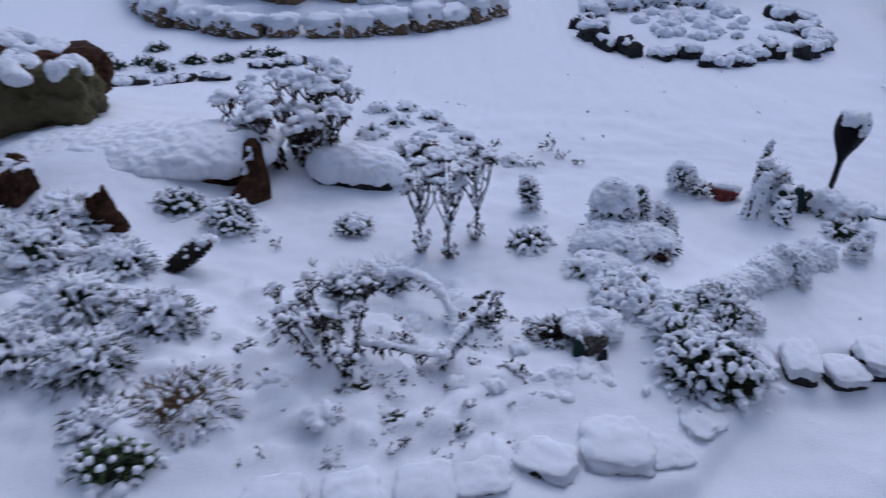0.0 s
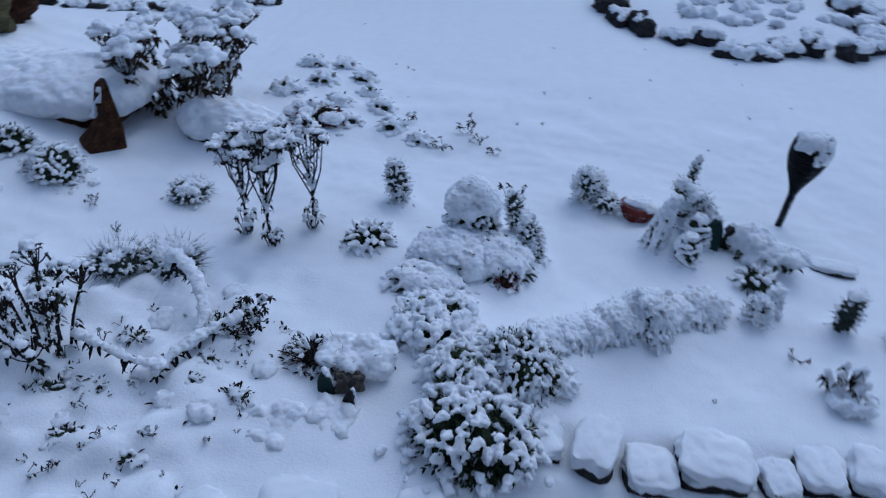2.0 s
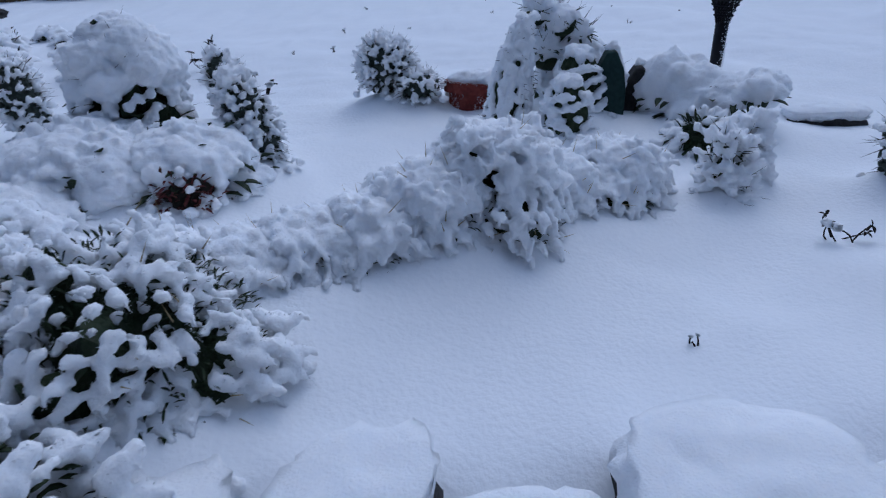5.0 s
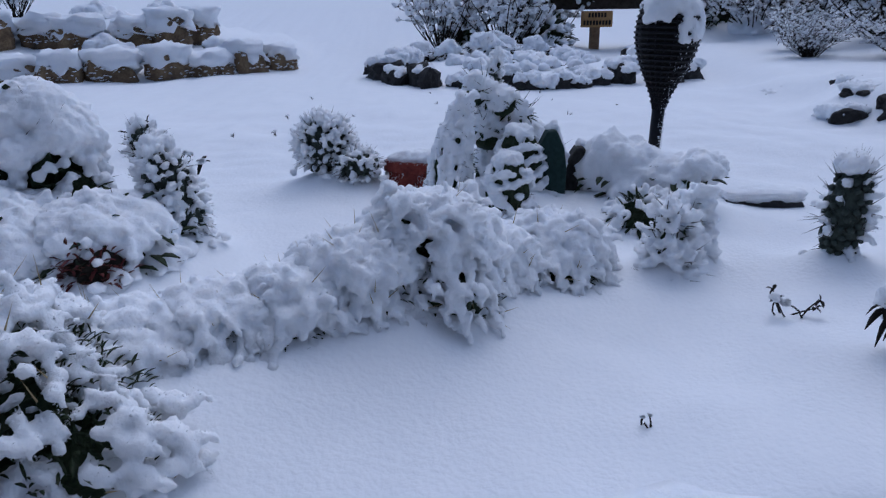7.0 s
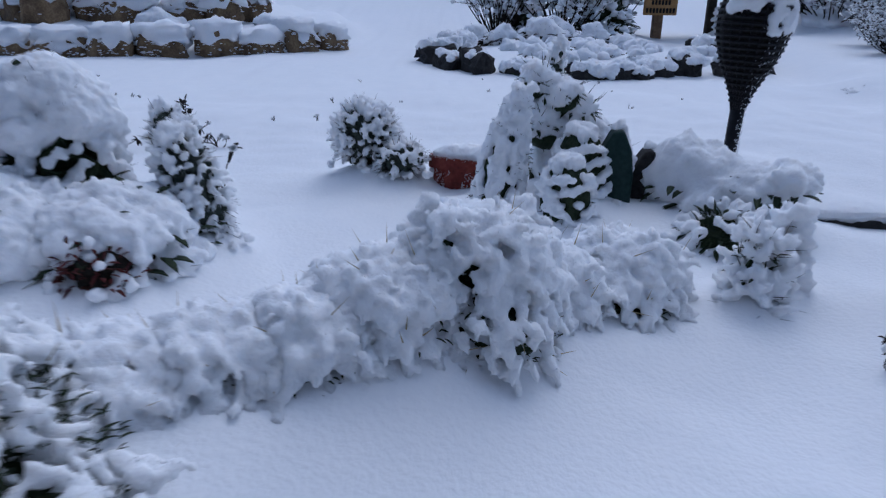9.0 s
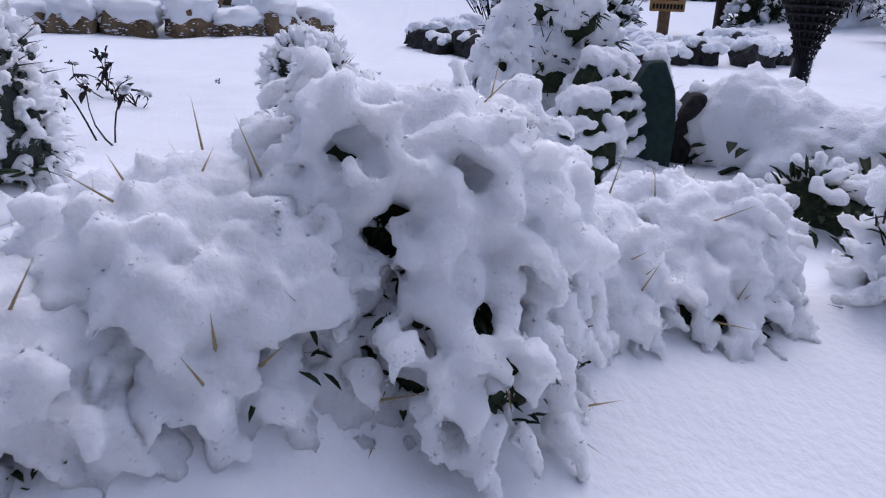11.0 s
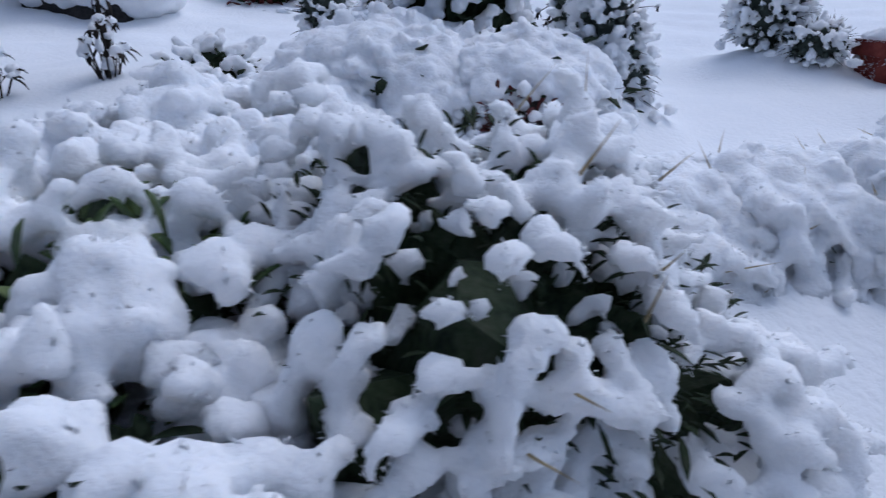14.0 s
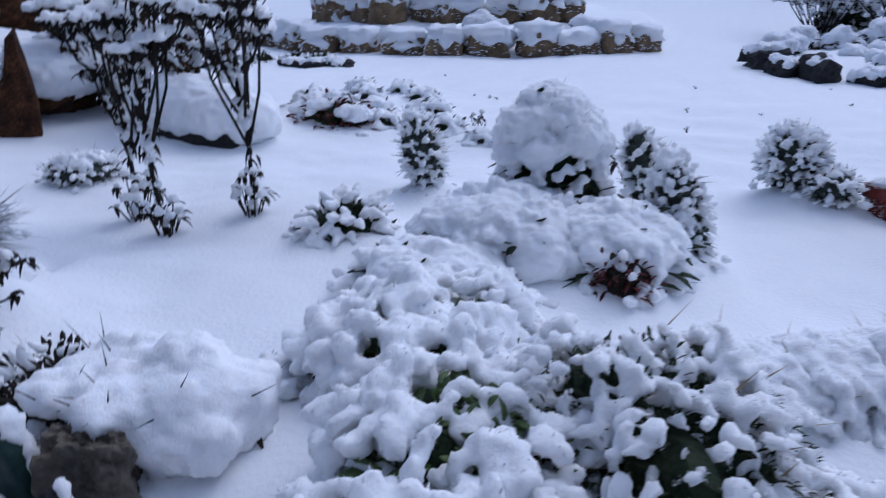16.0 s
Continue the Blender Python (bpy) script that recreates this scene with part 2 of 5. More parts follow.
def ground(x, y):
    z = -0.05 * step(4.0, 6.2, y)
    front = edge_y(x)
    z -= 0.055 * (1 - step(front - 0.07, front + 0.03, y)) + 0.35 * (1 - step(front - 1.6, front - 0.35, y))
    # the trench in which the edging stones are bedded
    if 1.05 < x < 3.1:
        z -= 0.036 * math.exp(-((y - front - 0.09) / 0.085) ** 4)
    # raised bed with tiers behind the stone wall
    d = math.hypot((x + 1.3) / 2.25, (y - 8.75) / 1.85)
    z += 0.17 * (1 - step(0.82, 0.94, d)) + 0.22 * (1 - step(0.48, 0.62, d))
    # round rock bed
    d = math.hypot((x - 2.55) / 1.25, (y - 7.15) / 1.2)
    z += 0.05 * (1 - step(0.55, 1.0, d))
    # lumps of buried ground cover in the front of the bed
    lumps = step(1.45, 1.7, y) * (1 - step(2.3, 2.9, y)) * (1 - step(0.0, 0.5, x)) * step(-2.6, -2.0, x)
    if lumps:
        z += lumps * (0.085 * abs(noise.noise(Vector((x * 4.3, y * 4.3, 5)))) + 0.06 * abs(noise.noise(Vector((x * 9, y * 9, 9)))) + 0.02 * abs(noise.noise(Vector((x * 21, y * 21, 2)))))
    # bank beside the rocks, and the slope behind the garden
    z += (0.10 * step(3.22, 3.55, x - 0.18 * (y - 4.3)) + 0.10 * step(3.9, 6.5, x)) * step(2.6, 3.9, y)
    z += 0.11 * max(0, min(y, 22) - 9.0) * (1 - 0.85 * step(1.5, 5, x))
    z += 0.10 * step(-0.9, -1.9, x) * step(2.3, 3.4, y) * (1 - step(4.4, 5.6, y))
    for cx, cy, r, h in SWELLS:
        q = ((x - cx) ** 2 + (y - cy) ** 2) / (r * r)
        if q < 6:
            z += h * math.exp(-q)
    p = Vector((x, y, 0))
    near = 1.0 if abs(x) < 6 and y < 12 else 0.3
    z += near * (0.022 * noise.noise(p * 1.7) + 0.013 * noise.noise(p * 5.1 + Vector((3, 1, 0))) + 0.0045 * noise.noise(p * 17) + (0.0025 * noise.noise(p * 38) if abs(x) < 4 and y < 5 else 0))
    return z


def axis(lo, hi, fine, reach, growth):
    mid = list(np.arange(lo, hi + fine / 2, fine))
    up, down, s = [mid[-1]], [mid[0]], fine
    while up[-1] < reach or down[-1] > -reach:
        s *= growth
        up.append(up[-1] + s)
        down.append(down[-1] - s)
    return down[:0:-1] + mid + up[1:]


def build_ground():
    xs, ys = axis(-2.2, 3.0, 0.026, 900, 1.10), axis(1.3, 4.2, 0.026, 900, 1.10)
    v = [(x, y, ground(x, y)) for y in ys for x in xs]
    n = len(xs)
    f = [(j * n + i, j * n + i + 1, j * n + n + i + 1, j * n + n + i) for j in range(len(ys) - 1) for i in range(n - 1)]
    ob = Shape().add(v, f).build("ground", SNOW_FIELD)
    tagged(ob, "garden ground under a smooth sheet of fresh snow", "ground", kind="structure")


# ---- kinds of things ----


def stone(at, size, turn=0.0, mat=STONE, snow=0.6, name="edging_stone", label="rough edging stone capped with fresh snow", group="", category="stone", tilt=(0, 0), over=1.02, sink=0.25,
          hang=0.35, square=4.0, rugged=0.13, bumpy=0.10, dust=0):
    """A rough block, bedded a little in the ground, with a cap of snow; size is width, depth, height. hang: how far the snow comes down the sides, of the height."""
    w, d, h = size
    base = thing(name, (at[0], at[1], at[2]), label, category, group)
    base.rotation_euler = (radians(tilt[0]), radians(tilt[1]), radians(turn))
    seed = rnd.uniform(0, 50)
    level = 4 if max(w, d) > 0.2 and at[1] < 4.3 else 3
    skin = 4 if at[1] < 4.3 else 3
    v = []
    for p in SPHERES[level][0]:
        q = Vector(p)
        k = (abs(q.x) ** 5 + abs(q.y) ** 5 + abs(q.z) ** 5) ** -0.2
        q = q * k * (1 + rugged * noise.fractal(q * 1.3 + Vector((seed, 0, seed)), 0.8, 2.0, 4))
        v.append((q.x * w / 2, q.y * d / 2, h * (0.5 - sink) + q.z * h / 2))
    Shape().add(v, SPHERES[level][1]).build("rock", mat, base)
    if snow:
        top = h * (1 - sink)
        t = snow * min(0.10, 0.35 * min(w, d))
        v = []
        for p in SPHERES[skin][0]:
            q = Vector(p)
            flat = math.hypot(q.x, q.y)
            k = (abs(q.x) ** square + abs(q.y) ** square) ** (-1 / square) * flat if flat > 0.01 else 1
            s = 1 + bumpy * noise.fractal(q * 1.9 + Vector((seed, seed, 0)), 0.8, 2.0, 4)
            wide = min(1.0, flat * 1.25) / max(flat, 0.01) if flat > 0.01 else 1
            rise = t * max(0.0, q.z) ** 0.7 if q.z > 0 else -h * hang * (0.6 + 0.8 * noise.noise(Vector((q.x * 2.5 + seed, q.y * 2.5, 3)))) * abs(q.z) ** 0.6
            v.append((q.x * k * s * wide * w / 2 * over, q.y * k * s * wide * d / 2 * over, top - t * 0.2 + rise * s))
        cap = Shape().add(v, SPHERES[skin][1]).build("snow_cap", SNOW, base)
        rough = cap.modifiers.new("crumble", "DISPLACE")
        rough.texture, rough.texture_coords, rough.strength = CRUMB, "LOCAL", 0.014
    if dust:
        specks, own = Shape(), random.Random(int(seed * 1000))
        for _ in range(dust):
            q = Vector((own.uniform(-1, 1), own.choice((-1, -1, -1, 1)), own.uniform(-0.9, 1.0) ** 3 if own.random() < 0.5 else own.uniform(-0.2, 1.0)))
            if own.random() < 0.3:
                q = Vector((q.y, q.x, q.z))
            if noise.noise(q * 1.6 + Vector((seed, 0, 0))) < -0.08 - 0.5 * q.z:
                continue
            k = (abs(q.x) ** 5 + abs(q.y) ** 5 + abs(q.z) ** 5) ** -0.2
            q = q * k * (1 + rugged * noise.fractal(q.normalized() * 1.3 + Vector((seed, 0, seed)), 0.8, 2.0, 4))
            specks.ball((q.x * w / 2, q.y * d / 2, h * (0.5 - sink) + q.z * h / 2), own.uniform(0.003, 0.010), (2.2, 1, 0.5), 1)
        stuff(specks.build("snow_dust", SNOW, base))
    return base


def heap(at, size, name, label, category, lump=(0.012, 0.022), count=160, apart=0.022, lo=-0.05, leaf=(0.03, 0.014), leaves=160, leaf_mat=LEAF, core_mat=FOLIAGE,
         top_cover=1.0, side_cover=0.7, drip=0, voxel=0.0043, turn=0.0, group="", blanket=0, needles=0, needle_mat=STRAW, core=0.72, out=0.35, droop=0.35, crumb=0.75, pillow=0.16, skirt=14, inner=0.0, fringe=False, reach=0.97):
    """A cushion of foliage with snow over it, in knobs (drip 0) or in fingers of so many lumps; size is half width, half depth, height."""
    rx, ry, h = size
    base = thing(name, at, label, category, group)
    base.rotation_euler[2] = radians(turn)
    seed = rnd.uniform(0, 60)
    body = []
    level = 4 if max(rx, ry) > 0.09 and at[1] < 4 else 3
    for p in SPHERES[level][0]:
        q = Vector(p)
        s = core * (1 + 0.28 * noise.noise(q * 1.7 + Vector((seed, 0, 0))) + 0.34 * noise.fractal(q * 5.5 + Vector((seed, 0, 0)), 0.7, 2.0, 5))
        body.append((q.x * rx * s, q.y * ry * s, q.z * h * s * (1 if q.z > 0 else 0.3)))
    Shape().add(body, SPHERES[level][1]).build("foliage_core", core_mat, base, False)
    if leaves:
        green = Shape()
        for _ in range(leaves):
            d = direction(-0.05)
            q = rnd.uniform(core * 0.9, reach)
            p = (d.x * rx * q, d.y * ry * q, max(0.004, d.z * h * q))
            way = Vector((d.x, d.y, d.z * 0.6 + rnd.uniform(-0.3, 0.7))) + direction(-1) * 0.7
            green.leaf(p, way, leaf[0] * rnd.uniform(0.7, 1.3), leaf[1] * rnd.uniform(0.7, 1.2))
        stuff(green.build("foliage", leaf_mat, base))
    white, frost = Shape(), Shape() if fringe else None
    for p, d in spread(count, apart, lo, (rx, ry, h)):
        if rnd.random() > side_cover + (top_cover - side_cover) * step(0.1, 0.55, d.z):
            continue
        s = 1 + 0.30 * noise.noise(d * 1.7 + Vector((seed, 0, 0))) + 0.10 * noise.noise(d * 4.1 + Vector((0, seed, 0)))
        r = rnd.uniform(*lump)
        if drip:
            way = (Vector((d.x, d.y, d.z * 0.5 + 0.1)) + direction(-1) * out).normalized()
            finger(white, p * s * 0.93, way, r, drip, droop, frost=frost)
        else:
            knob(white, p * s * 0.97, r)
    if inner:
        for p, d in spread(int(count * 0.5), apart * 1.25, lo, (rx, ry, h)):
            s = 1 + 0.30 * noise.noise(d * 1.7 + Vector((seed, 0, 0))) + 0.10 * noise.noise(d * 4.1 + Vector((0, seed, 0)))
            if rnd.random() < inner:
                finger(white, p * s * rnd.uniform(0.74, 0.86), (Vector((d.x, d.y, 0.1)) + direction(-1) * 0.8).normalized(), rnd.uniform(*lump) * 0.7, 3, 0.8)
    for k in range(skirt):
        a = 6.2832 * (k + rnd.random()) / skirt
        far = rnd.uniform(0.95, 1.3)
        knob(white, (math.cos(a) * rx * far, math.sin(a) * ry * far, 0.25 * h * (1.3 - far)), rnd.uniform(0.7, 1.3) * lump[1])
    SWELLS.append((at[0], at[1], max(rx, ry) * 1.25, h * 0.28))
    for _ in range(blanket):
        d = direction(0.45)
        white.ball((d.x * rx * 0.9, d.y * ry * 0.9, d.z * h * 0.93), min(rx, ry) * pillow * rnd.uniform(0.75, 1.25), (1, 1, 0.6))
    if white.n:
        stuff(fused(white.build("snow_cover", SNOW, base), voxel, crumb))
    if frost:
        stuff(frost.build("frost_fringe", SNOW, base))
    if needles:
        spines = Shape()
        for _ in range(needles):
            d = direction(-0.1)
            spines.needle((d.x * rx * 0.95, d.y * ry * 0.95, max(0.005, d.z * h * 0.95)), d + direction(-0.6) * 0.6, rnd.uniform(0.02, 0.05), 0.0011)
        stuff(spines.build("dry_blade", needle_mat, base))
    return base


def stem_path(p, tip, bend=0.15, n=5):
    p, tip = Vector(p), Vector(tip)
    off = direction(-0.2) * (tip - p).length * bend
    return [p.lerp(tip, k / n) + off * math.sin(math.pi * k / n) for k in range(n + 1)]


def stalk_shrub(at, stems, height, width, name, label, category, head=(0.03, 0.05), twigs=5, group="", top_mat=STEM, cap=0.8, radius=0.0035, voxel=0.005, lean=(0, 0), shaggy=4, crown=0.9):
    """Bare stems that fork into tufts of withered leaves, each with a cushion of snow."""
    base = thing(name, at, label, category, group)
    tuft, white = Shape(), Shape()
    for k in range(stems):
        dark = Shape()
        a = 6.2832 * (k + rnd.uniform(-0.3, 0.3)) / stems
        foot = Vector((math.cos(a), math.sin(a), 0)) * width * 0.16 * rnd.uniform(0.3, 1)
        reach = rnd.uniform(0.25, 1.0) if stems > 3 else 0.35
        tip = Vector((math.cos(a) * width * 0.5 * reach + lean[0], math.sin(a) * width * 0.5 * reach + lean[1], height * rnd.uniform(0.78, 1.0)))
        path = stem_path(foot, tip, 0.09, 6)
        dark.tube(path, radius * 1.4, radius * 0.7, 5)
        for _ in range(twigs):
            i = rnd.randrange(2, 6)
            q = path[i]
            end = tip + Vector((rnd.uniform(-1, 1), rnd.uniform(-1, 1), rnd.uniform(-0.9, 0.3) * crown)) * head[1] * 1.7
            if (end - q).length > 0.35 * height:
                end = q + (end - q) * 0.35 * height / (end - q).length
            dark.tube(stem_path(q, end, 0.1, 3), radius * 0.7, radius * 0.4, 4)
            for _ in range(9):
                tuft.leaf(end + direction(-1) * head[0] * 0.22, direction(-0.8), rnd.uniform(0.25, 0.55) * head[0], 0.32 * head[0], 0.6)
            r = rnd.uniform(*head) * 0.36 * cap
            if r > 0.003 and (end.z > 0.72 * height or rnd.random() < 0.15):
                knob(white, end + Vector((0, 0, r * 0.8)), r)
        for _ in range(12):
            tuft.leaf(tip + direction(-1) * head[0] * 0.3, direction(-0.8), rnd.uniform(0.3, 0.6) * head[0], 0.36 * head[0], 0.6)
        knob(white, tip + Vector((0, 0, rnd.uniform(*head) * 0.35)), rnd.uniform(*head) * 0.5 * cap)
        for j in range(1, 6):
            for _ in range(shaggy):
                p = path[j].lerp(path[j + 1], rnd.random())
                tuft.leaf(p, direction(-0.9), rnd.uniform(0.2, 0.5) * head[0], 0.3 * head[0], 0.8)
                if rnd.random() < 0.55:
                    white.ball(p + direction(-0.1) * radius * 2, radius * rnd.uniform(1.3, 3.0), (1.1, 1, 1.3))
        for _ in range(4):
            white.ball((foot.x + rnd.uniform(-1, 1) * 0.015, foot.y + rnd.uniform(-1, 1) * 0.015, 0.002), rnd.uniform(0.007, 0.011), (1.2, 1.2, 0.9))
        stuff(dark.build("stem", STEM, base))
    stuff(tuft.build("withered_foliage", top_mat, base))
    stuff(fused(white.build("snow_load", SNOW, base), voxel))
    return base


def umbel(at, stems, height, width, name, label, category, head=(0.03, 0.045), group="", top_mat=STEM, radius=0.003, voxel=0.005, lean=(0, 0), leafy=8, low=0.2, load=1.0):
    """Upright dead stems that fan out into flat dark heads, each under a cushion of snow; low: the share of stems that stay short."""
    base = thing(name, at, label, category, group)
    tuft, white = Shape(), Shape()
    for k in range(stems):
        dark = Shape()
        a, far = 2.4 * k + rnd.uniform(-0.3, 0.3), math.sqrt((k + 0.6) / stems)
        tip = Vector((math.cos(a) * width * 0.5 * far + lean[0], math.sin(a) * width * 0.5 * far + lean[1], height * (rnd.uniform(0.84, 1.0) if k % 10 >= low * 10 else rnd.uniform(0.45, 0.7))))
        foot = Vector((tip.x * 0.45, tip.y * 0.45, -0.01))
        size = rnd.uniform(*head)
        path = stem_path(foot, tip - Vector((0, 0, size * 1.3)), 0.07, 5)
        dark.tube(path, radius * 1.3, radius, 5)
        for i in range(9):
            b, r = 2.4 * i, size * math.sqrt((i + 0.5) / 9) * rnd.uniform(0.85, 1.1)
            end = tip + Vector((math.cos(b) * r, math.sin(b) * r, -size * 0.25 * (r / size) ** 2))
            start = path[5] if i % 3 else path[4].lerp(path[5], rnd.random())
            dark.tube([start, start.lerp(end, 0.55) + Vector((0, 0, -size * 0.12)), end], radius * 0.7, radius * 0.5, 4)
            for _ in range(5):
                tuft.leaf(end + direction(-1) * size * 0.2, direction(-0.9), size * rnd.uniform(0.2, 0.45), size * 0.22, 0.6)
            if rnd.random() < 0.9 * load:
                white.ball(end + Vector((0, 0, size * 0.20)), size * load * rnd.uniform(0.30, 0.42), (1.1, 1.1, 0.62))
        for _ in range(4):
            white.ball(tip + direction(-0.2) * size * 0.3 + Vector((0, 0, size * 0.28)), size * load * rnd.uniform(0.3, 0.45), (1.1, 1.1, 0.65))
        for _ in range(leafy):
            s = path[0].lerp(path[5], rnd.uniform(0.15, 1.0)) + direction(-1) * size * 0.12
            tuft.leaf(s, direction(-0.9), size * rnd.uniform(0.3, 0.6), size * 0.28, 0.8)
            if rnd.random() < 0.5:
                white.ball(s + Vector((0, 0, size * 0.06)), size * rnd.uniform(0.10, 0.2), (1.2, 1.1, 0.8))
        stuff(dark.build("stem", STEM, base))
    stuff(tuft.build("withered_foliage", top_mat, base))
    stuff(fused(white.build("snow_load", SNOW, base), voxel, 0.8))
    return base


def spiny(at, r, height, name, label, count=90, group="", body=GREY_LEAF, cover=0.8, spine=0.03, spines=70, lump=0.010, lean=(0, 0), voxel=0.0041, cap=0.5, side=None):
    """A cactus body with rows of warts, a finger of snow on each and spines sticking out. side: the way from which snow was blown on."""
    base = thing(name, at, label, "cactus", group)
    flesh, white, thorn, frost = Shape(), Shape(), Shape(), Shape()
    v = []
    for p in SPHERES[3][0]:
        q = Vector(p)
        s = 0.88
        v.append((q.x * r * s + lean[0] * (q.z * 0.5 + 0.5), q.y * r * s + lean[1] * (q.z * 0.5 + 0.5), height * 0.5 + q.z * height * 0.48))
    flesh.add(v, SPHERES[3][1])
    lump *= 0.85
    for p, d in spread(int(count * 2.2), lump * 1.4, -0.85, (r, r, height * 0.5)):
        p = p + Vector((lean[0] * (d.z * 0.5 + 0.5), lean[1] * (d.z * 0.5 + 0.5), height * 0.5))
        flesh.ball(p * 0.99, lump * 0.75, (1, 1, 1), 1)
        chance = cover if side is None else (cover if d.x * side[0] + d.y * side[1] > 0.1 else cover * 0.25)
        if rnd.random() < chance and d.z > -0.8:
            finger(white, p + Vector((0, 0, lump * 0.3)), Vector((d.x, d.y, d.z + 0.5)).normalized(), lump * rnd.uniform(0.55, 1.0), 4, 0.5, 0.82, 1.0, frost if at[1] < 3.6 else None)
    for _ in range(spines):
        d = direction(-0.6)
        p = (d.x * r + lean[0] * (d.z * 0.5 + 0.5), d.y * r + lean[1] * (d.z * 0.5 + 0.5), height * 0.5 + d.z * height * 0.5)
        thorn.needle(p, d + direction(-0.5) * 0.5, spine * rnd.uniform(0.6, 1.3), 0.0011)
    if cap:
        for _ in range(5):
            knob(white, (lean[0] + rnd.uniform(-0.5, 0.5) * r, lean[1] + rnd.uniform(-0.5, 0.5) * r, height - r * 0.1), r * cap * rnd.uniform(0.6, 0.9))
    SWELLS.append((at[0], at[1], r * 1.7, min(0.030, height * 0.2)))
    for k in range(9):
        a = 6.2832 * (k + rnd.random()) / 9
        far = rnd.uniform(0.9, 1.5)
        knob(white, (math.cos(a) * r * far, math.sin(a) * r * far, 0.012), lump * rnd.uniform(0.8, 1.6))
    stuff(flesh.build("body", body, base))
    stuff(fused(white.build("snow_coat", SNOW, base), voxel, 1.3))
    if frost.n:
        stuff(frost.build("frost_fringe", SNOW, base))
    stuff(thorn.build("spine", STEM, base))
    return base


def draped(at, r, height, name, label, ribs=11, rows=0, lump=0.011, cover=0.85, lean=(0, 0), spines=40, spine=0.02, taper=0.6, body=GREY_LEAF, voxel=0.0038):
    """A ribbed cactus with snow lying in streaks down its ribs (ribs) or in arched ledges across it (rows), and a thick cap."""
    base = thing(name, at, label, "cactus")
    flesh, white, thorn = Shape(), Shape(), Shape()

    def skin(a, t, out=1.0):
        wide = r * out * (1 - (1 - taper) * t) * math.sqrt(max(0.0, 1 - t ** 5))
        return Vector((math.cos(a) * wide + lean[0] * t * t, math.sin(a) * wide + lean[1] * t * t, height * t))
    n, m, v, f = 40, 14, [], []
    for j in range(m + 1):
        for k in range(n):
            a = 6.2832 * k / n
            v.append(skin(a, j / m * 0.995, 0.88 + 0.10 * math.cos(a * 12) + rnd.uniform(-0.03, 0.03)))
    for j in range(m):
        f += [(j * n + k, j * n + (k + 1) % n, j * n + n + (k + 1) % n, j * n + n + k) for k in range(n)]
    f.append(tuple(range(m * n, m * n + n)))
    flesh.add(v, f)
    for k in range(ribs):
        a, t, on_rib = 6.2832 * (k + rnd.uniform(-0.25, 0.25)) / ribs, 0.03, True
        while t < 0.97:
            if on_rib:
                white.ball(skin(a + rnd.uniform(-0.12, 0.12), t, 1.0), lump * rnd.uniform(0.75, 1.15), (0.95, 0.95, 1.1))
            if rnd.random() < (0.12 if on_rib else 0.55):
                on_rib = not on_rib and rnd.random() < cover + 0.3
            if rnd.random() < 0.25:
                white.ball(skin(a + rnd.uniform(-0.4, 0.4), t, 1.03), lump * rnd.uniform(0.35, 0.6))
            t += lump * 0.7 / height
    for j in range(rows):
        t0 = 0.1 + 0.8 * j / rows
        for k in range(40):
            a = 6.2832 * k / 40
            t = t0 + 0.05 * math.sin(a * 2 + j) + rnd.uniform(-0.015, 0.015)
            if noise.noise(Vector((math.cos(a) * 1.5, math.sin(a) * 1.5, j * 3.1 + r * 90))) > 0.25 - cover * 0.5:
                white.ball(skin(a, t, 1.02), lump * rnd.uniform(0.6, 0.95), (1.1, 1.1, 0.75))
    for k in range(16):
        a, t = rnd.uniform(0, 6.2832), rnd.uniform(0.86, 0.98)
        white.ball(skin(a, t, 0.8), lump * rnd.uniform(0.9, 1.4), (1, 1, 0.8))
    for k in range(10):
        a = rnd.uniform(0, 6.2832)
        white.ball(Vector((math.cos(a) * r * 0.3 + lean[0], math.sin(a) * r * 0.3 + lean[1], height)), lump * 1.2, (1, 1, 0.7))
    for k in range(9):
        a = 6.2832 * (k + rnd.random()) / 9
        knob(white, (math.cos(a) * r * 1.25, math.sin(a) * r * 1.25, 0.008), lump * rnd.uniform(0.8, 1.4))
    for _ in range(spines):
        a, t = rnd.uniform(0, 6.2832), rnd.uniform(0.05, 1.0)
        thorn.needle(skin(a, t), Vector((math.cos(a), math.sin(a), rnd.uniform(-0.4, 0.5))), spine * rnd.uniform(0.6, 1.3), 0.0011)
    SWELLS.append((at[0], at[1], r * 1.7, min(0.030, height * 0.2)))
    flesh.build("body", body, base)
    stuff(fused(white.build("snow_coat", SNOW, base), voxel, 1.0))
    stuff(thorn.build("spine", STEM, base))
    return base


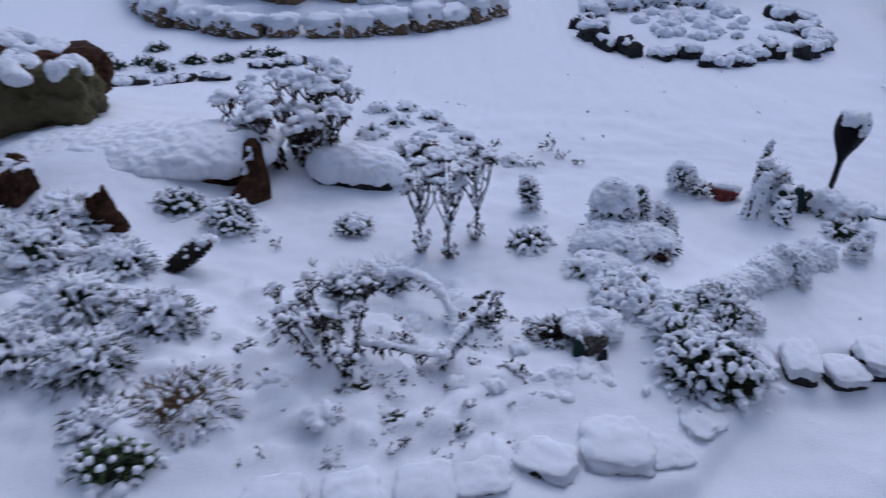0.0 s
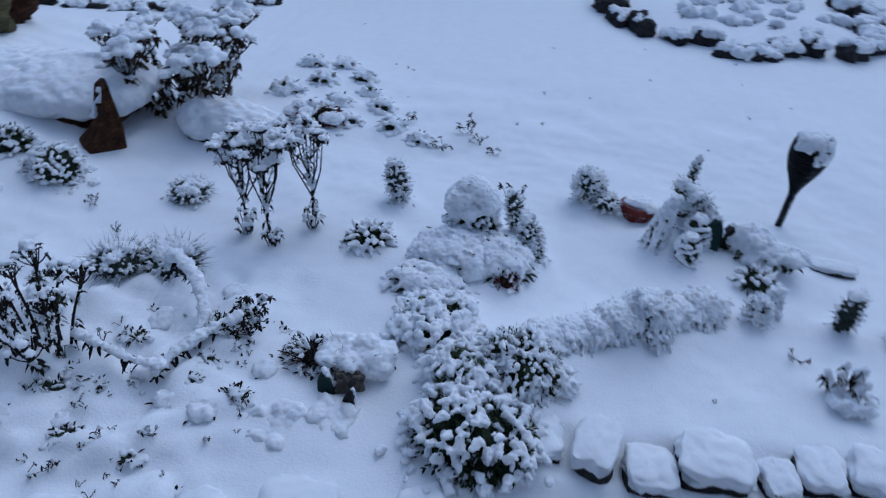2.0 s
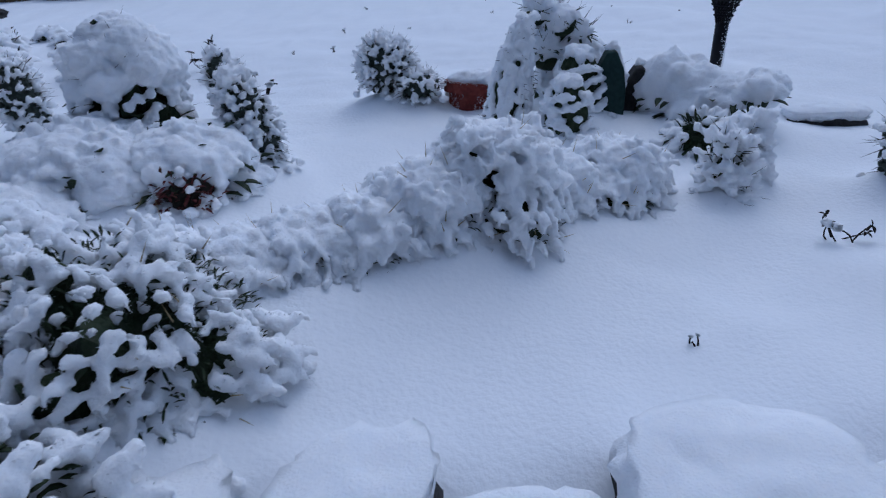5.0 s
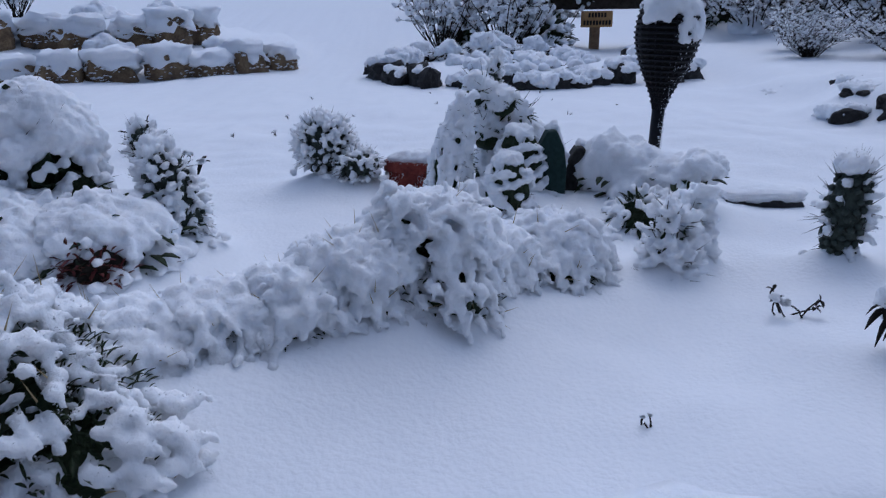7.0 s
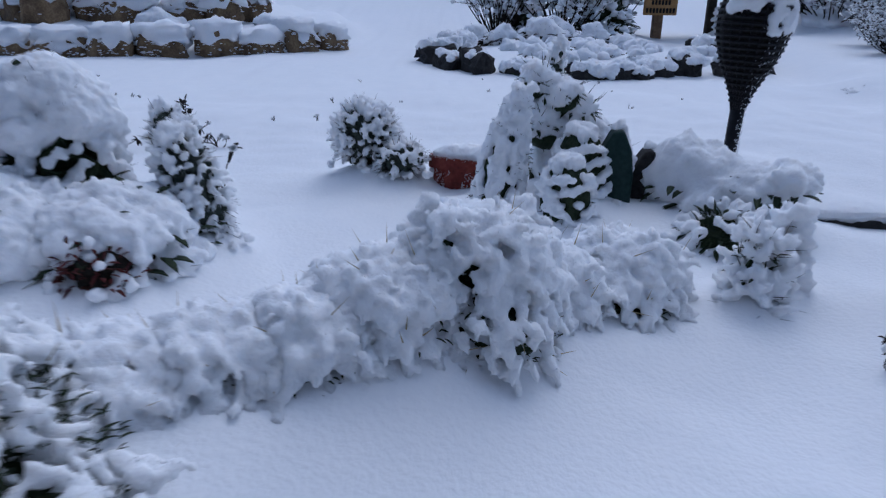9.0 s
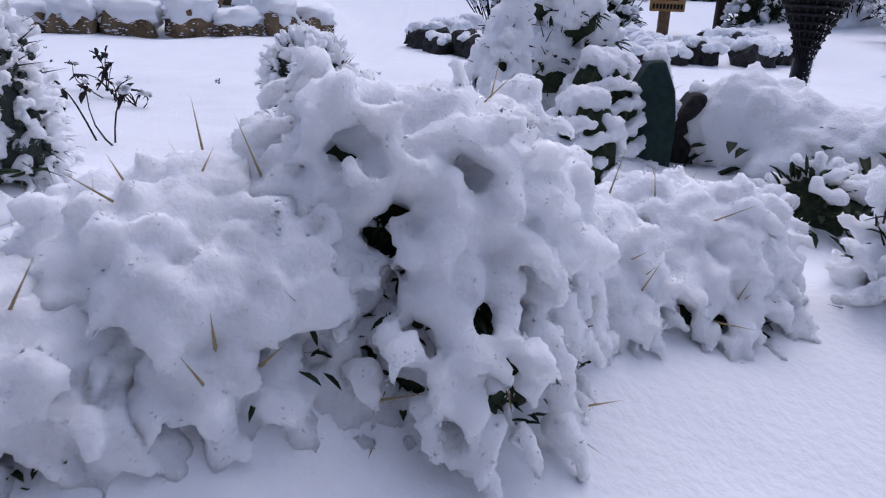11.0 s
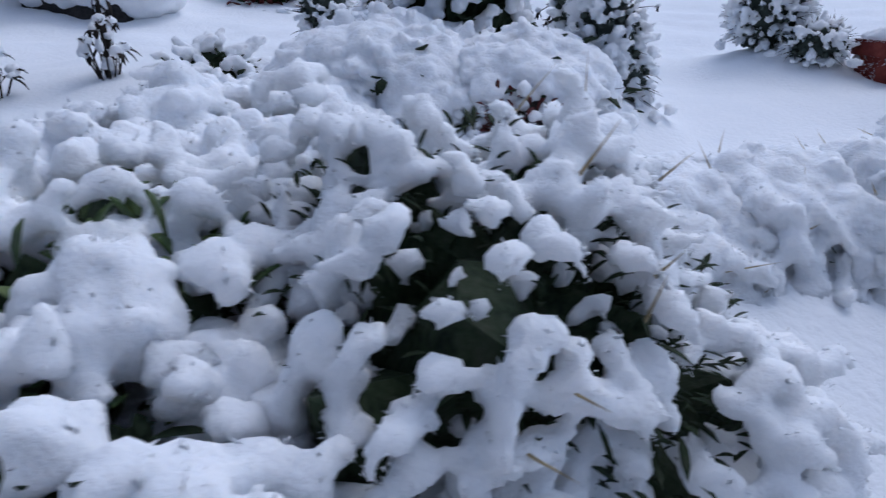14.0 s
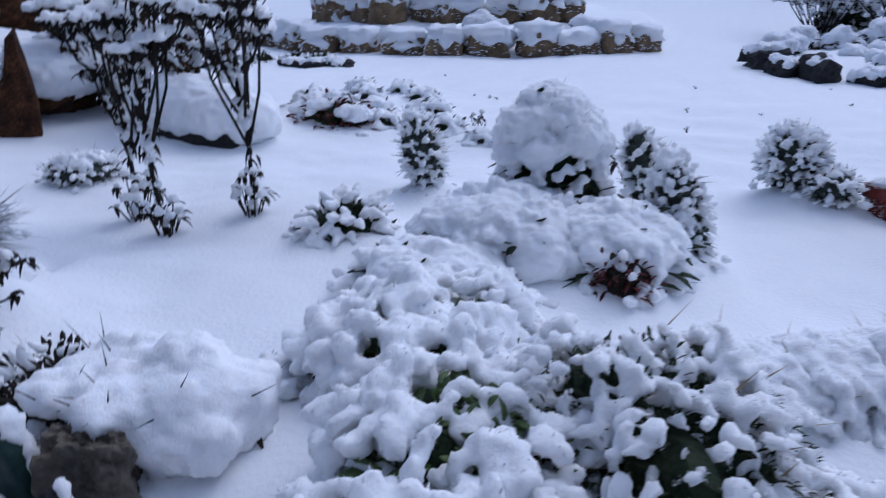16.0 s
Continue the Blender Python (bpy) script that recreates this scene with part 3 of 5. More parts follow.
def drift(at, blobs, name, label, category, voxel=0.007, twigs=0, size=0.05, mat=STEM, spines=0, core=0.0):
    """A low plant all but buried: soft mounds of snow with dark bits that stick out at the foot. blobs: x, y, z, radius, flatness."""
    base = thing(name, at, label, category)
    white, dark = Shape(), Shape()
    for x, y, z, r, flat in blobs:
        SWELLS.append((at[0] + x, at[1] + y, r * 1.15, r * flat * 0.16))
        white.ball((x, y, z), r * 0.84, (1, 1, flat), 2)
        for _ in range(14):
            d = direction(-0.15)
            white.ball((x + d.x * r * 0.72, y + d.y * r * 0.72, z + d.z * r * flat * 0.74), r * rnd.uniform(0.2, 0.36), (1, 1, 0.8))
        for _ in range(twigs):
            d = direction(-0.35)
            d.z = -abs(d.z) * 0.5
            dark.leaf((x + d.x * r * 0.7, y + d.y * r * 0.7, z + d.z * r * flat * 0.6), d + direction(-0.4) * 0.6, size * rnd.uniform(0.6, 1.2), size * 0.3)
        for _ in range(spines):
            d = direction(-0.1)
            dark.needle((x + d.x * r * 0.85, y + d.y * r * 0.85, z + d.z * r * flat * 0.85), d + direction(-0.5) * 0.4, rnd.uniform(0.025, 0.05), 0.0011)
        if core:
            dark.ball((x, y, z - r * flat * 0.4), r * core, (1, 1, flat * 0.9), 2)
    fused(white.build("snow_cover", SNOW, base), voxel, 0.8, 0.010, 3)
    if dark.n:
        stuff(dark.build("foliage", mat, base))
    return base


def twig_sprig(at, height=0.05, count=5, name="dead_sprig", label="dead sprig poking out of the snow", mat=STEM, snow=0.35):
    base = thing(name, at, label, "twig", "sprigs in the snow")
    dark, white = Shape(), Shape()
    for _ in range(count):
        tip = Vector((rnd.uniform(-0.8, 0.8), rnd.uniform(-0.8, 0.8), rnd.uniform(0.3, 1.0))) * height
        dark.tube(stem_path((rnd.uniform(-0.3, 0.3) * height, rnd.uniform(-0.3, 0.3) * height, -0.01), tip, 0.2, 4), 0.0018, 0.001, 4)
        for _ in range(5):
            dark.leaf(tip, direction(-0.6), height * rnd.uniform(0.15, 0.35), height * 0.14, 0.3)
        if rnd.random() < snow:
            knob(white, tip + Vector((0, 0, 0.002)), rnd.uniform(0.2, 0.35) * min(height, 0.035))
    dark.build("sprig", mat, base)
    if white.n:
        stuff(white.build("snow_dust", SNOW, base))
    return base


def angular(at, size, turn, mat, name, label, tilt=(0, 0), sink=0.2, snow=0.0):
    """A split slab with flat faces and chipped corners."""
    base = thing(name, at, label, "stone")
    base.rotation_euler = (radians(tilt[0]), radians(tilt[1]), radians(turn))
    shift = rnd.uniform(0, 40)
    level = 5 if at[1] < 3.4 else 4 if at[1] < 5 else 3
    v = []
    for p in SPHERES[level][0]:
        d = Vector(p)
        k = (abs(d.x) ** 6 + abs(d.y) ** 6 + abs(d.z) ** 6) ** (-1 / 6)
        d = d * k * (1 + 0.34 * noise.fractal(d * 1.5 + Vector((shift, 0, shift)), 0.7, 2.2, 4) + 0.16 * noise.noise(Vector((round(d.x * 1.6), round(d.y * 1.6), round(d.z * 1.6 + shift)))))
        v.append((d.x * size[0] / 2, d.y * size[1] / 2, size[2] * (0.5 - sink) + d.z * size[2] / 2))
    Shape().add(v, SPHERES[level][1]).build("rock", mat, base, False)
    if snow:
        white = Shape()
        for _ in range(14):
            knob(white, (rnd.uniform(-0.42, 0.42) * size[0], rnd.uniform(-0.42, 0.42) * size[1], (1 - sink) * size[2] * rnd.uniform(0.85, 1.0)), min(size[0], size[1]) * 0.42 * snow)
        fused(white.build("snow_cap", SNOW, base), 0.007)
    return base


SWELLS += [(0.95, 2.2, 0.25, 0.02), (1.45, 2.6, 0.18, 0.02), (0.88, 2.95, 0.25, 0.03), (1.35, 3.45, 0.12, 0.02), (1.70, 3.25, 0.18, 0.03), (2.05, 3.2, 0.2, 0.04),
           (-1.6, 3.45, 0.5, 0.14), (-2.0, 3.3, 0.4, 0.08), (-0.62, 3.75, 0.3, 0.04), (-2.4, 4.0, 0.6, 0.12), (-1.5, 2.5, 0.5, 0.08), (0.45, 1.9, 0.2, 0.04), (-0.4, 2.1, 0.35, 0.04), (0.1, 2.2, 0.2, 0.03)]


def on(x, y, up=0.0):
    return (x, y, ground(x, y) + up)


# ---- edging of the bed ----
FRONT = [(1.20, 2.10, .13, .17, .17, 8), (1.37, 2.10, .15, .18, .20, -4), (1.525, 2.07, .16, .14, .12, 10), (1.71, 2.13, .23, .18, .16, -6), (1.90, 2.12, .12, .13, .13, 14),
         (2.03, 2.17, .14, .15, .14, 4), (2.20, 2.19, .18, .16, .15, -5), (2.42, 2.22, .22, .18, .15, 6), (2.68, 2.26, .25, .2, .15, -3), (2.96, 2.3, .25, .2, .15, 5),
         (0.90, 1.75, .15, .13, .10, 35), (0.75, 1.63, .15, .13, .08, 12), (0.575, 1.64, .25, .19, .13, -8), (0.34, 1.585, .23, .15, .11, -18), (0.12, 1.52, .21, .14, .09, 10),
         (-0.05, 1.48, .20, .15, .10, -6), (-0.28, 1.45, .2, .15, .10, 8), (-0.52, 1.43, .22, .16, .1, -5)]
for x, y, w, d, h, a in FRONT:
    stone((x, y - 0.045 if x > 1.1 else y, -0.046 if x > 1.1 else -0.034), (w * rnd.uniform(0.82, 0.96), d * rnd.uniform(0.9, 1.1), h), a + rnd.uniform(-8, 8), DARK_STONE, 0.6, group="edging stones of the bed", over=1.02, sink=0.5, hang=0.24, square=4.5, bumpy=0.2, rugged=0.14, tilt=(rnd.uniform(-2, 5), rnd.uniform(-4, 4)))

angular((1.80, 1.60, ground(1.8, 1.6) - 0.02), (0.16, 0.14, 0.14), 20, DARK_STONE, "rock", "dark rock beside the path with patches of snow", (6, -4), 0.2, 0.35)

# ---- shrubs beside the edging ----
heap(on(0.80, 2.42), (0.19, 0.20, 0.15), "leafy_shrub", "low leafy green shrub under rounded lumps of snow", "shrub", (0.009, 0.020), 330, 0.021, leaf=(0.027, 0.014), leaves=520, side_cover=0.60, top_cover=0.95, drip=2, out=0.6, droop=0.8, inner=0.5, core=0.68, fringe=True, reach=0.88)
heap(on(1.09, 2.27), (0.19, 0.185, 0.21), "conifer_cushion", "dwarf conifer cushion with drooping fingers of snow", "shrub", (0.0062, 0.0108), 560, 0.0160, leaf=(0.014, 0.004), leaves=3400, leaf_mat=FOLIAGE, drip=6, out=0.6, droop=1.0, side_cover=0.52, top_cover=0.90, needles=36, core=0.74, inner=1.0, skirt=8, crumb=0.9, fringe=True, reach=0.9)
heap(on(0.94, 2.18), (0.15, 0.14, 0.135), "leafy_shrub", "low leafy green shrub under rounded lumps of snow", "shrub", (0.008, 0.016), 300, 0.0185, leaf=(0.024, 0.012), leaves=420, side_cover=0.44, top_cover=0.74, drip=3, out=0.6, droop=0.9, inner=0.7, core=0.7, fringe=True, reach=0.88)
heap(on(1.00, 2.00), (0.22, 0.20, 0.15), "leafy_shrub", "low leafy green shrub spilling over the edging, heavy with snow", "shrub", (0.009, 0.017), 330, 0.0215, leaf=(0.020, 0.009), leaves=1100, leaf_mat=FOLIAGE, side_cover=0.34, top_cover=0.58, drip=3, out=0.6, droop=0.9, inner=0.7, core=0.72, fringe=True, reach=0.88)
HEDGE = [(1.19, 2.43, .12, .10, .095), (1.27, 2.47, .12, .095, .10), (1.35, 2.51, .12, .095, .105), (1.43, 2.555, .11, .10, .125), (1.52, 2.61, .135, .11, .165), (1.625, 2.70, .09, .075, .115), (1.745, 2.775, .12, .085, .12)]
for x, y, rx, ry, h in HEDGE:
    heap(on(x, y, 0.006), (rx, ry, h), "cushion_plant", "low evergreen cushion plant thickly coated in feathery snow", "shrub", (0.0056, 0.0095), 620, 0.0115, lo=0.0, leaf=(0.013, 0.0035), leaves=1100,
         leaf_mat=FOLIAGE, side_cover=0.52, top_cover=1.0, drip=5, droop=1.3, voxel=0.0036, inner=0.25, turn=32, group="row of cushion plants", pillow=0.2, blanket=70, needles=26, core=0.74, out=0.5, skirt=0, crumb=0.85, fringe=True, reach=0.88)

# ---- snow-buried cactus group ----
heap(on(0.80, 2.86), (0.19, 0.15, 0.125), "prickly_pear", "sprawling prickly pear under thick soft snow", "cactus", (0.009, 0.016), 260, 0.017, leaf=(0.05, 0.02), leaves=120, leaf_mat=FOLIAGE, side_cover=0.85, drip=3, blanket=60, pillow=0.33, needles=30, needle_mat=STEM)
heap(on(0.98, 2.86), (0.13, 0.12, 0.10), "prickly_pear", "low prickly pear under thick soft snow", "cactus", (0.009, 0.016), 170, 0.017, leaf=(0.05, 0.02), leaves=100, leaf_mat=FOLIAGE, side_cover=0.85, drip=3, blanket=42, pillow=0.33, needles=24, needle_mat=STEM)
heap((0.83, 3.02, ground(0.83, 3.02) + 0.06), (0.105, 0.095, 0.21), "prickly_pear", "upright prickly pear pad rounded over with snow", "cactus", (0.009, 0.015), 240, 0.016, leaf=(0.04, 0.015), leaves=60, leaf_mat=FOLIAGE, lo=-0.2, side_cover=0.95, drip=2, pillow=0.42, blanket=100, needles=40, needle_mat=STEM)
heap(on(0.72, 2.69), (0.15, 0.09, 0.055), "prickly_pear", "low prickly pear pads sunk in snow", "cactus", (0.009, 0.016), 110, 0.018, leaf=(0.04, 0.018), leaves=70, leaf_mat=FOLIAGE, side_cover=0.7, drip=3, blanket=40, pillow=0.4)
spiny(on(1.03, 3.10), 0.035, 0.20, "spiny_cactus", "leaning spiny cactus dusted with snow", 90, lean=(-0.05, 0.03), cover=0.9)
spiny(on(1.11, 2.95), 0.042, 0.19, "spiny_cactus", "leaning spiny cactus coated with snow", 110, lean=(-0.06, 0.02), cover=1.0)
heap(on(1.005, 2.755), (0.065, 0.05, 0.065), "red_sedum", "dark red sedum half covered by snow", "plant", (0.008, 0.012), 10, 0.035, leaf=(0.018, 0.007), leaves=160, leaf_mat=RED_LEAF, core_mat=STEM, side_cover=0.15, skirt=6)
twig_sprig(on(0.97, 3.42), 0.10, 3)
spiny(on(0.48, 3.27), 0.045, 0.19, "spiny_cactus", "leaning spiny cactus dusted with snow", 80, lean=(-0.05, 0.03), cover=0.85, spine=0.04)
heap(on(0.43, 2.92), (0.10, 0.09, 0.08), "rosette_plant", "small rosette plant with broad dark leaves under snow", "plant", (0.009, 0.016), 60, 0.024, leaf=(0.036, 0.018), leaves=60, leaf_mat=FOLIAGE, side_cover=0.95, drip=4, droop=0.6, reach=0.9)
spiny(on(-0.45, 3.08), 0.09, 0.07, "spiny_cactus", "flat spiny cactus dusted with snow", 60, cover=0.9, spine=0.045)

# ---- ball cactus, pot, column cacti ----
spiny((1.305, 3.48, ground(1.305, 3.48) + 0.022), 0.068, 0.14, "ball_cactus", "round spiny cactus thickly tufted with snow", 170, spine=0.03, spines=120, lump=0.0105, cover=1.0, cap=0.45)
spiny(on(1.39, 3.42), 0.05, 0.07, "spiny_cactus", "small spiny cactus at the foot of a round one", 60, cover=0.9)


def pot(at, r, h, tilt, label, name="flower_pot"):
    base = thing(name, at, label, "pot")
    base.rotation_euler = (radians(tilt[0]), radians(tilt[1]), radians(tilt[2]))
    prof = [(0.0, 0.0), (0.70, 0.0), (0.93, 0.78), (1.04, 0.78), (1.06, 1.0), (0.95, 1.0), (0.88, 0.75), (0.60, 0.08), (0.0, 0.08)]
    n, v, f = 28, [], []
    for a, b in prof:
        v += [(r * a * math.cos(6.2832 * k / n), r * a * math.sin(6.2832 * k / n), h * b) for k in range(n)]
    for j in range(len(prof) - 1):
        f += [(j * n + k, j * n + (k + 1) % n, j * n + n + (k + 1) % n, j * n + n + k) for k in range(n)]
    Shape().add(v, f).build("clay_body", TERRACOTTA, base, False)
    white = Shape()
    for _ in range(14):
        white.ball((rnd.uniform(-0.5, 0.5) * r, rnd.uniform(-0.5, 0.5) * r, h * 1.04), r * rnd.uniform(0.40, 0.58), (1, 1, 0.6))
    fused(white.build("snow_filling", SNOW, base), 0.006, 0.8)
    dust = Shape()
    for _ in range(2600):
        a, b = rnd.uniform(0, 6.28), 1.0 - 0.8 * rnd.random() ** 1.8
        if noise.noise(Vector((math.cos(a) * 2.2, math.sin(a) * 2.2, b * 2.5))) < -0.15 + 0.5 * (0.8 - b):
            continue
        rim = r * (0.70 + 0.30 * b) * (1.05 if b > 0.78 else 1.0)
        dust.ball((rim * math.cos(a), rim * math.sin(a), h * b), rnd.uniform(0.0005, 0.0017), (1, 1, 1), 1)
    stuff(dust.build("snow_dust", SNOW, base))
    return base


pot(on(1.528, 3.42, -0.065), 0.080, 0.125, (-9, 5, 0), "small dark red terracotta pot heaped with snow")
draped(on(1.595, 3.18), 0.052, 0.235, "column_cactus", "leaning column cactus with snow streaked down its ribs", 12, 0, 0.0095, 0.6, (0.045, 0.03), 90, 0.018, 0.5, FOLIAGE)
drift(on(1.69, 3.31), [(-0.012, 0, 0.235, 0.045, 0.9), (0.03, -0.02, 0.215, 0.05, 0.85), (0.07, 0.0, 0.175, 0.048, 0.9), (0.0, -0.02, 0.15, 0.05, 1.0), (0.10, 0.03, 0.115, 0.058, 0.9), (0.13, 0.0, 0.07, 0.055, 0.8), (0.03, 0.0, 0.06, 0.065, 0.9)],
      "column_cactus", "broad cactus under heavy pillows of snow", "cactus", voxel=0.0042, twigs=46, size=0.026, mat=FOLIAGE, spines=14, core=0.72)
spiny(on(1.71, 3.46), 0.017, 0.32, "cactus_shoot", "thin upright cactus shoot edged with snow", 70, lump=0.009, lean=(0.03, 0.0), cap=0.9, spine=0.012, cover=0.95)
draped(on(1.715, 3.11), 0.052, 0.118, "ribbed_cactus", "small domed cactus with arched ridges of snow", 0, 5, 0.012, 0.75, (0.004, 0.004), 20, 0.015, 0.8, FOLIAGE)
draped(on(1.758, 3.20), 0.058, 0.15, "ribbed_cactus", "small domed cactus with arched ridges of snow", 0, 5, 0.012, 0.75, (-0.006, 0.0), 20, 0.015, 0.8, FOLIAGE)


def slate(at, w, d, h, mat, label, lean=0):
    base = thing("slate_marker", at, label, "stone")
    base.rotation_euler = (0, radians(lean), radians(rnd.uniform(-10, 10)))
    outline = [(-0.5, -0.1), (0.5, -0.1), (0.52, 0.35), (0.42, 0.7), (0.16, 1.0), (-0.12, 0.98), (-0.40, 0.68), (-0.54, 0.3)]
    n = len(outline)
    v = [(a * w, -d / 2, b * h) for a, b in outline] + [(a * w, d / 2, b * h) for a, b in outline]
    f = [tuple(range(n)), tuple(range(2 * n - 1, n - 1, -1))] + [(k, k + n, (k + 1) % n + n, (k + 1) % n) for k in range(n)]
    ob = Shape().add(v, f).build("slab", mat, base, False)
    round_off = ob.modifiers.new("edges", "BEVEL")
    round_off.width, round_off.segments = 0.006, 3
    white = Shape()
    for k in range(8):
        white.ball((w * (0.10 + 0.36 * k / 8), d * 0.25, h * (1.0 - 0.7 * k / 8)), min(0.018, w * 0.24), (1.0, 1.0, 1.0))
    fused(white.build("snow_edge", SNOW, base), 0.0045)


slate(on(1.822, 3.205), 0.07, 0.045, 0.135, GREEN_SLATE, "dark green pointed slate marker with a snowy edge")
slate(on(1.885, 3.24), 0.06, 0.05, 0.11, DARK_STONE, "dark stone marker half hidden by snow", 6)
drift(on(1.97, 3.225, -0.025), [(0, 0, 0.08, 0.11, 0.8), (0.085, -0.07, 0.085, 0.085, 0.65), (0.15, -0.11, 0.095, 0.075, 0.6), (0.02, -0.08, 0.05, 0.07, 0.6)],
      "snowy_shrub", "low shrub under a domed pillow of snow", "shrub", twigs=16, size=0.05, mat=FOLIAGE)
heap(on(1.98, 3.02), (0.08, 0.07, 0.07), "snowy_shrub", "dark evergreen sprays hanging out below snow", "shrub", (0.009, 0.014), 40, 0.018, leaf=(0.026, 0.008), leaves=160, leaf_mat=FOLIAGE, side_cover=0.5, drip=3)
heap(on(1.945, 2.80), (0.042, 0.038, 0.135), "white_cactus", "small branched cactus wholly coated in snow", "cactus", (0.007, 0.011), 120, 0.013, lo=-0.1, leaf=(0.018, 0.005), leaves=120, leaf_mat=FOLIAGE, side_cover=0.8, drip=4, out=0.6, droop=-0.3, voxel=0.0036, needles=30, needle_mat=STEM, core=0.5, skirt=5)
heap(on(2.015, 2.86), (0.03, 0.03, 0.15), "white_cactus", "slim upright cactus wholly coated in snow", "cactus", (0.009, 0.013), 70, 0.014, lo=-0.1, leaf=(0.015, 0.004), leaves=40, leaf_mat=FOLIAGE, side_cover=0.95, drip=2, out=0.4, voxel=0.004, core=0.5, skirt=5)
spiny(on(2.255, 2.81), 0.034, 0.185, "column_cactus", "slim grey-green column cactus with snow on one side", 60, lump=0.011, cover=0.75, spines=70, spine=0.034, lean=(0.012, 0.01), cap=0.95, body=GREY_LEAF, side=(1, 0.3))
spiny(on(2.48, 2.78), 0.06, 0.06, "spiny_cactus", "flat spiny cactus buried in snow", 50, cover=0.95, spine=0.05)


def wilted(at, label):
    """Upright fleshy stems whose long withered leaves hang down, snow lodged on one side."""
    base = thing("wilted_plant", at, label, "plant")
    white, leaves = Shape(), Shape()
    for x, y, h in ((-0.055, 0.03, 0.075), (-0.028, 0.0, 0.105), (-0.01, 0.03, 0.12), (0.008, -0.01, 0.135), (0.022, -0.02, 0.15), (0.038, 0.01, 0.125), (0.045, -0.03, 0.10), (0.02, -0.045, 0.09)):
        stem = Shape()
        path = stem_path((x * 0.5 + 0.02, y * 0.5, -0.01), (x, y, h), 0.08, 4)
        stem.tube(path, 0.004, 0.003, 5)
        stem.build("stem", STEM, base)
        for _ in range(14):
            a = rnd.uniform(0, 6.28)
            q = path[4].lerp(path[1], rnd.random() ** 2)
            leaves.leaf(q, Vector((math.cos(a), math.sin(a), rnd.uniform(-1.4, 0.2))), rnd.uniform(0.014, 0.028), 0.009, 0.9)
        for k in range(5):
            p = path[1].lerp(path[4], k / 4)
            white.ball(p + Vector((0.009, 0.004, 0)), rnd.uniform(0.010, 0.015), (1, 1, 1.3))
    for _ in range(16):
        white.ball((rnd.uniform(-0.03, 0.09), rnd.uniform(-0.08, 0.05), rnd.uniform(0.0, 0.05)), rnd.uniform(0.014, 0.024))
    stuff(leaves.build("withered_foliage", STEM, base))
    stuff(fused(white.build("snow_load", SNOW, base), 0.0045))


wilted(on(2.16, 2.46), "clump of dark wilted leaves hanging from snowy stems")
twig_sprig(on(2.07, 2.62), 0.045, 6)
stone(on(2.34, 3.24, -0.02), (0.18, 0.08, 0.06), -6, DARK_STONE, 0.6, name="rock", label="small flat rock almost covered by snow")


# ---- woven torch ----
def torch(at):
    base = thing("garden_torch", at, "black woven rattan garden torch with snow on its head", "torch")
    base.rotation_euler = (radians(-2), radians(3), 0)
    prof = [(0.17, 0.016), (0.20, 0.022), (0.24, 0.040), (0.28, 0.060), (0.32, 0.074), (0.36, 0.081), (0.40, 0.079), (0.43, 0.070), (0.45, 0.052)]

    def radius(z):
        for (z0, r0), (z1, r1) in zip(prof, prof[1:]):
            if z <= z1:
                return r0 + (r1 - r0) * (z - z0) / (z1 - z0)
        return prof[-1][1]
    Shape().tube([(0, 0, -0.08), (0, 0, 0.08), (0, 0, 0.18)], 0.014, 0.017, 10).build("stake", RATTAN, base)
    n, v, f = 20, [], []
    for z, r in prof:
        v += [((r - 0.006) * math.cos(6.2832 * k / n), (r - 0.006) * math.sin(6.2832 * k / n), z) for k in range(n)]
    for j in range(len(prof) - 1):
        f += [(j * n + k, j * n + (k + 1) % n, j * n + n + (k + 1) % n, j * n + n + k) for k in range(n)]
    f.append(tuple(range(len(v) - n, len(v))))
    Shape().add(v, f).build("liner", BLACK, base)
    ribs = Shape()
    for k in range(22):
        a = 6.2832 * k / 22
        ribs.tube([(radius(z) * math.cos(a), radius(z) * math.sin(a), z) for z in np.linspace(0.17, 0.45, 10)], 0.0022, 0.0022, 4)
    stuff(ribs.build("rib", RATTAN, base))
    for z in np.linspace(0.19, 0.445, 20):
        band = Shape()
        r = radius(z)
        band.tube([((r + 0.0025 * (-1) ** k) * math.cos(6.2832 * k / 44), (r + 0.0025 * (-1) ** k) * math.sin(6.2832 * k / 44), z) for k in range(45)], 0.0036, 0.0036, 4)
        band.build("woven_band", RATTAN, base)
    white = Shape()
    for _ in range(34):
        a, q = rnd.uniform(0, 6.28), rnd.uniform(0, 1) ** 0.5
        white.ball((0.046 * q * math.cos(a), 0.046 * q * math.sin(a), 0.455 - 0.012 * q * q), 0.018, (1.1, 1.1, 0.8))
    for k in range(210):
        a = rnd.uniform(-2.9, 0.9) if k % 4 else rnd.uniform(0, 6.28)
        z = rnd.uniform(0.345, 0.45) if k % 4 and a > -1.7 else rnd.uniform(0.425 if k % 4 == 0 else 0.395, 0.452)
        white.ball((radius(z) * math.cos(a), radius(z) * math.sin(a), z), rnd.uniform(0.009, 0.015), (0.85, 0.85, 1.1))
    fused(white.build("snow_cap", SNOW, base), 0.005, 0.4, 0.0, 5)
    dust = Shape()
    for _ in range(520):
        a, z = rnd.uniform(-1.7, 0.9), rnd.uniform(0.02, 0.40)
        r = radius(z) if z > 0.17 else 0.016
        dust.ball(((r + 0.003) * math.cos(a), (r + 0.003) * math.sin(a), z), rnd.uniform(0.0006, 0.0016), (1, 1, 1.3), 1)
    stuff(dust.build("snow_dust", SNOW, base))


